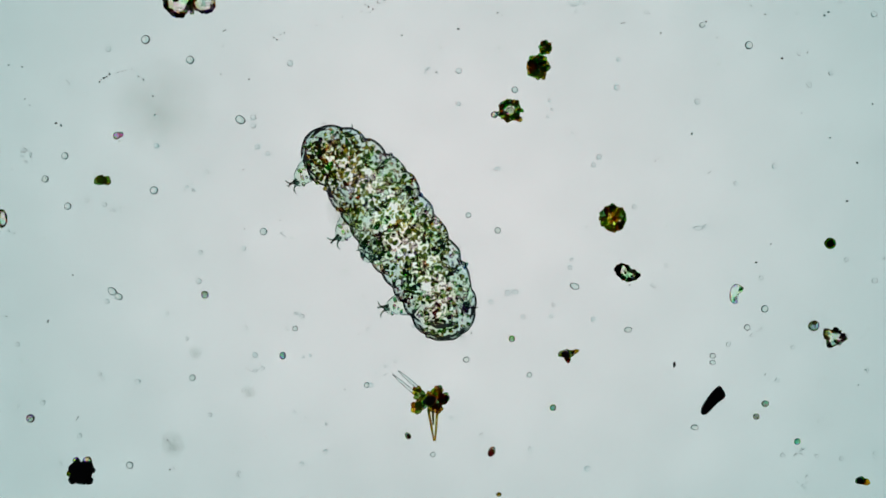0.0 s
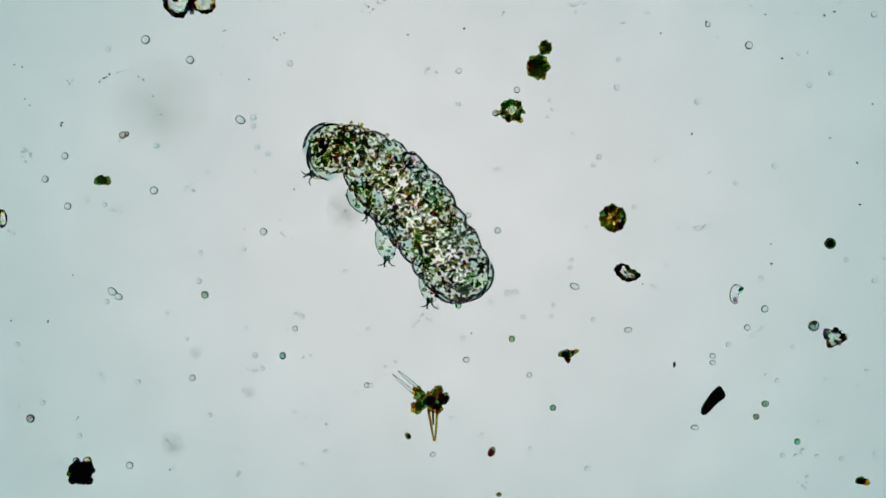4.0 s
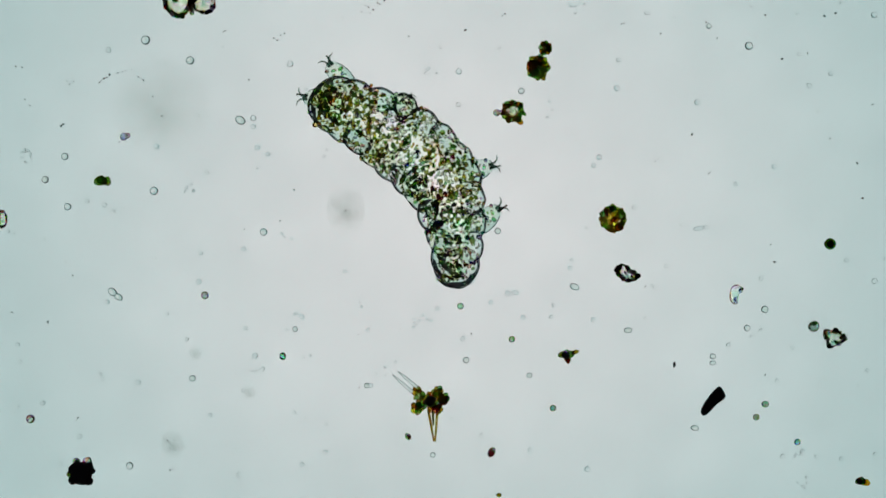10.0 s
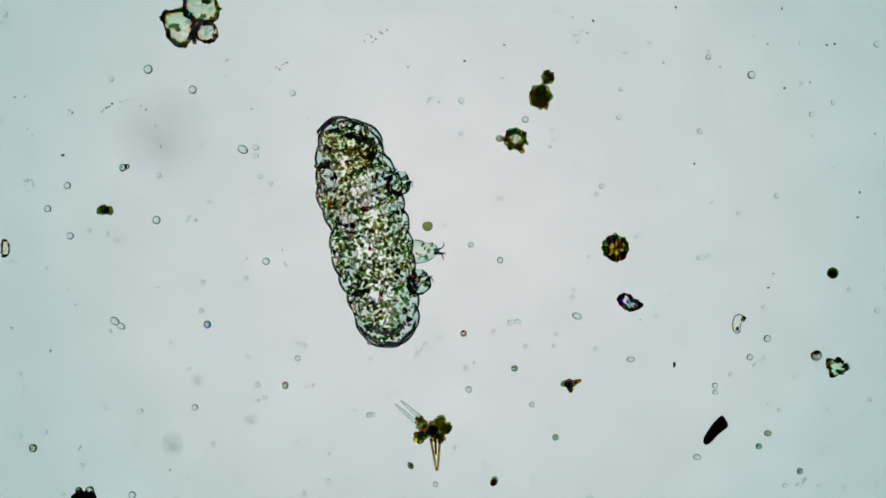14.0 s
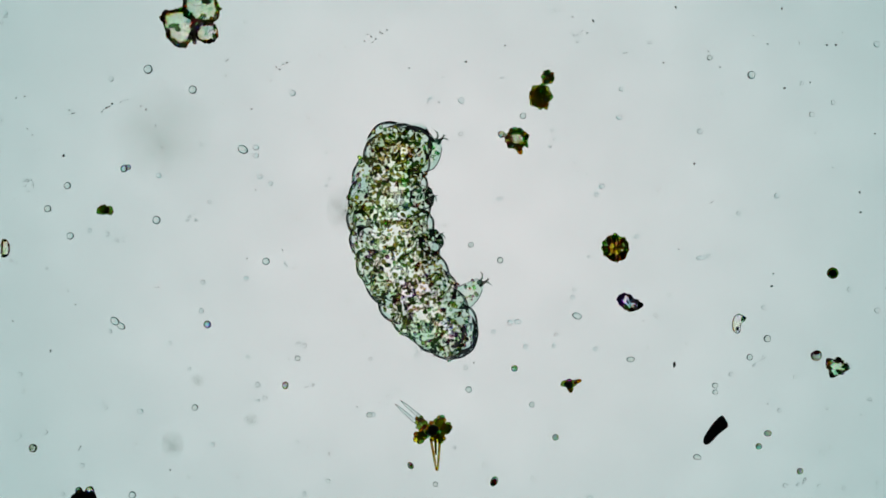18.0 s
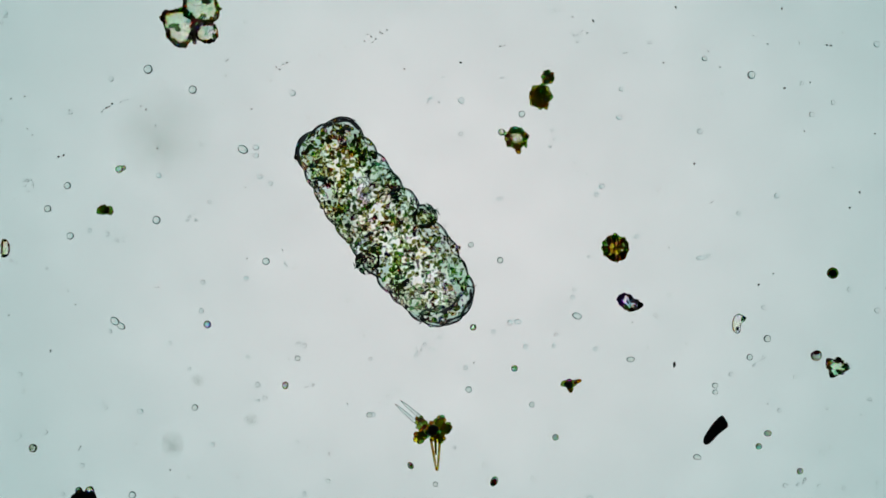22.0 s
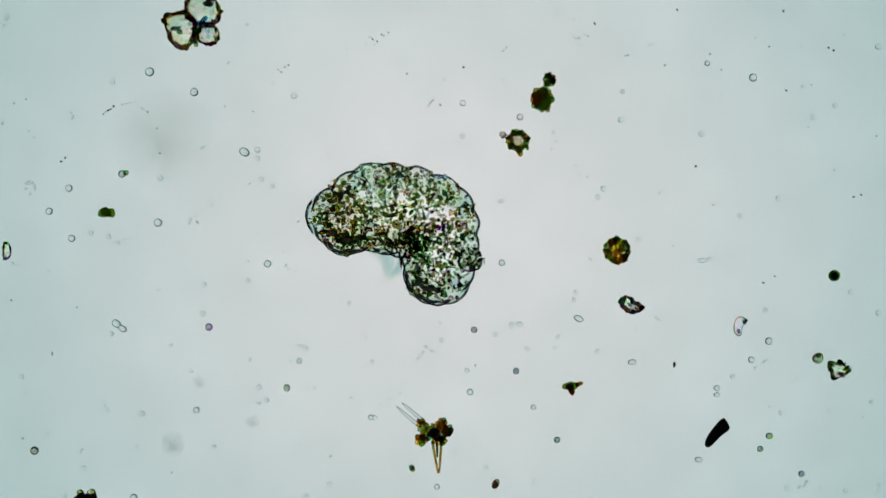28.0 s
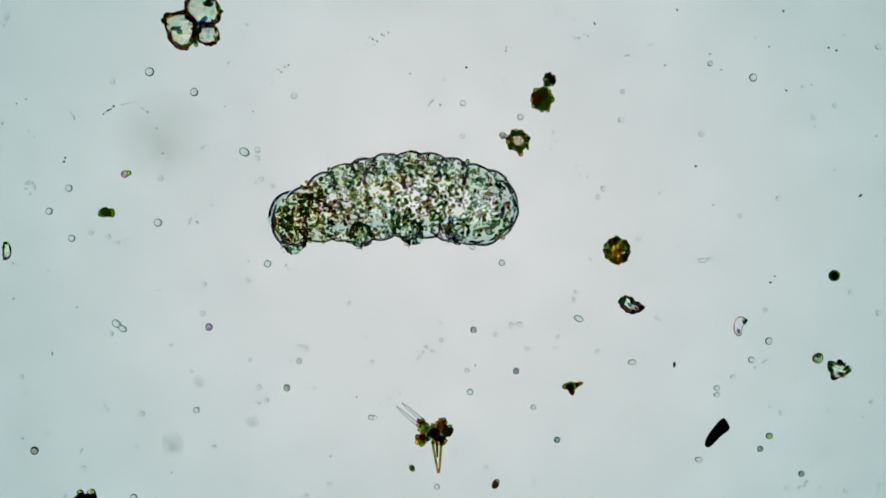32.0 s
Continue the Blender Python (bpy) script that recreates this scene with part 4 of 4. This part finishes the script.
SPECK = [mesh("speck", lumpy(1, (a, b, 1.4), 0.3, 1.4, s), M_SPECK) for a, b, s in ((1.6, 1.3, 1), (2.2, 1.5, 2), (1.2, 1.2, 3), (2.7, 2.0, 4))]
for x, y, k in ((128, 487, 1), (269, 456, 2), (84, 571, 0), (134, 744, 2), (300, 832, 1), (708, 581, 2), (1046, -15, 1), (634, 592, 2), (432, 405, 0), (117, 142, 0),
                (175, 145, 1), (178, 141, 2), (183, 138, 3), (188, 136, 1), (193, 131, 3), (208, 128, 0), (216, 126, 2), (221, 124, 2), (232, 122, 2), (244, 135, 0),
                (490, 70, 1), (496, 61, 0), (503, 58, 1), (484, 66, 0), (640, 20, 0), (652, 12, 1), (655, 22, 2), (660, 16, 1), (668, 4, 1), (672, 6, 0), (680, 0, 1),
                (646, 8, 2), (1194, 30, 2), (1165, 281, 2), (1258, 304, 2), (1100, 41, 0), (889, 27, 0), (1009, -23, 0), (1488, 4, 0), (1565, 458, 1), (1545, 120, 2),
                (606, 30, 2), (560, 45, 2), (395, 55, 0), (52, 186, 0), (64, 213, 2), (20, 300, 2), (540, 740, 2), (470, 775, 2), (1210, 556, 2), (1110, 690, 2),
                (122, 148, 0), (38, 118, 1), (398, 53, 0), (253, 141, 1), (270, 170, 1), (390, 131, 0), (440, 140, 1), (107, 222, 3), (210, 250, 0), (43, 175, 0), (520, 335, 1), (495, 390, 0), (115, 463, 0), (275, 456, 0), (84, 568, 1), (137, 739, 1), (296, 780, 1), (834, 590, 1), (1045, -17, 1), (1105, 40, 0), (1170, 58, 1), (1270, 66, 1), (1355, 25, 1), (1385, 103, 3), (1430, 93, 1), (1460, 27, 3), (1380, -38, 3), (1518, 288, 3), (1545, 184, 1), (1225, 237, 3), (1470, 244, 1), (1330, 10, 0), (1160, 285, 0), (1255, 306, 0), (1365, 432, 1), (1355, 663, 0), (1520, 682, 0), (1192, -40, 3), (1250, 38, 1)):
    thing("speck", SPECK[k], x, y, 1.2, (x * 37 + y * 11) % 180, "tiny dark speck lying on the slide", "speck", "specks on the slide")

DRIFT = [(0, 0, 0), (0.5, 4.5, 0), (1, 9.5, -1), (3, 10.3, -1), (7, 10.8, -0.5), (8, 5.7, 1), (9, 4.5, 1), (9.5, 7.5, 1), (10, 12.5, 1), (11, 15.8, 2),
         (12, 10.5, 2), (13, 9, 3.3), (14, 6.5, 4), (17, 5, 5.5), (18, 8.8, 5.5), (19, 5, 6.5), (21, 4.5, 6.8), (22, 0, 6.8), (23, 1, 7.5), (24, -2.5, 8.5),
         (25, -3.5, 9.5), (27.5, 1, 10.5), (29, 3, 11), (30, 3, 11), (31, 7, 11), (32, 7, 11)]
FLOATING = []
for x, y, k, kx, ky in ((14, 115, 1, 1, 1), (98, 218, 3, 1, 1), (1467, 21, 3, 1, 1), (811, 51, 3, 1, 1), (881, 22, 1, 1, 1), (711, 62, 1, 1, 1), (117, 142, 0, 1, 1),
                        (273, 203, 1, 1, 1), (1500, 356, 3, 2.2, -6), (1339, 465, 3, 2.6, -2), (10, 560, 1, 0.8, -8), (430, 300, 0, 2, -3), (1115, 505, 0, 2.2, 2),
                        (1180, 400, 0, 2, -2), (610, 690, 0, 2, -4), (1420, 200, 0, 2.2, -3)):
    FLOATING.append((thing("drifting_speck", SPECK[k], x, y, 1.2, 0, "tiny dark speck drifting over the slide", "speck", "drifting specks"), x, y, 1.2, kx, ky))
for x, y, r, mat in ((1243, 44, 6, M_DROP), (206, 240, 7, M_BEAD), (213, 238, 5, M_BEAD)):
    FLOATING.append((drop(x, y, r, r, 0, mat, "drifting_droplet", "small droplet drifting over the slide", "drifting droplets"), x, y, r * 0.75, 1, 1))
rr = random.Random(12)
haze = []
for _ in range(60):
    cx, cy = rr.uniform(-20, 1590), rr.uniform(-60, 890)
    for _ in range(rr.choice((1, 1, 2, 3, 6, 9))):
        q = rr.uniform(1.4, 3.4)
        haze.append(lumpy(1, (q, q * rr.uniform(0.7, 1.0), q * 0.6), 0.2, 1.2, rr.random() * 30, (cx + rr.gauss(0, 9), -cy + rr.gauss(0, 6), q * 0.6)))
thing("fine_debris", mesh("fine_debris", join(haze), M_FAINT), 0, 0, 0, 0, "fine clear debris scattered over the slide", "debris", kind="stuff")
hidden = drop(753, 349, 9.5, 9, 0, M_ALGA, "green_bead", "dark green round bead with a clear middle", "")
rolling = drop(911, 159, 7, 7, 0, M_DROP, "rolling_droplet", "clear droplet rolling slowly beside a cell ring", "")
wanderer = drop(811, 541, 6, 6, 0, M_BEAD, "wandering_bead", "small grey green bead rolling beside the water bear", "")
dust = thing("dust_speck", mesh("dust_speck", lumpy(2, (2.6, 5, 2), 0.4, 1.2, 5), M_BLACK), 1194, 646, 2, 0, "tiny black dust speck on the viewing lens", "dust")
smudge = thing("lens_smudge", mesh("lens_smudge", (np.array([(34 * math.cos(a / 16 * math.pi), 52 * math.sin(a / 16 * math.pi), 0) for a in range(32)]), [list(range(32))]), M_SMUDGE, False),
               612, 371, 0.6, 0, "faint grey smudge on the viewing lens", "smudge")
small_smudge = copy_thing(smudge, pose(0, 0, 0))
small_smudge.scale = (0.6, 0.6, 1)
smudge_speck = thing("dust_speck", SPECK[0], 611, 373, 2, 0, "tiny dark speck on the viewing lens", "dust")

motions()
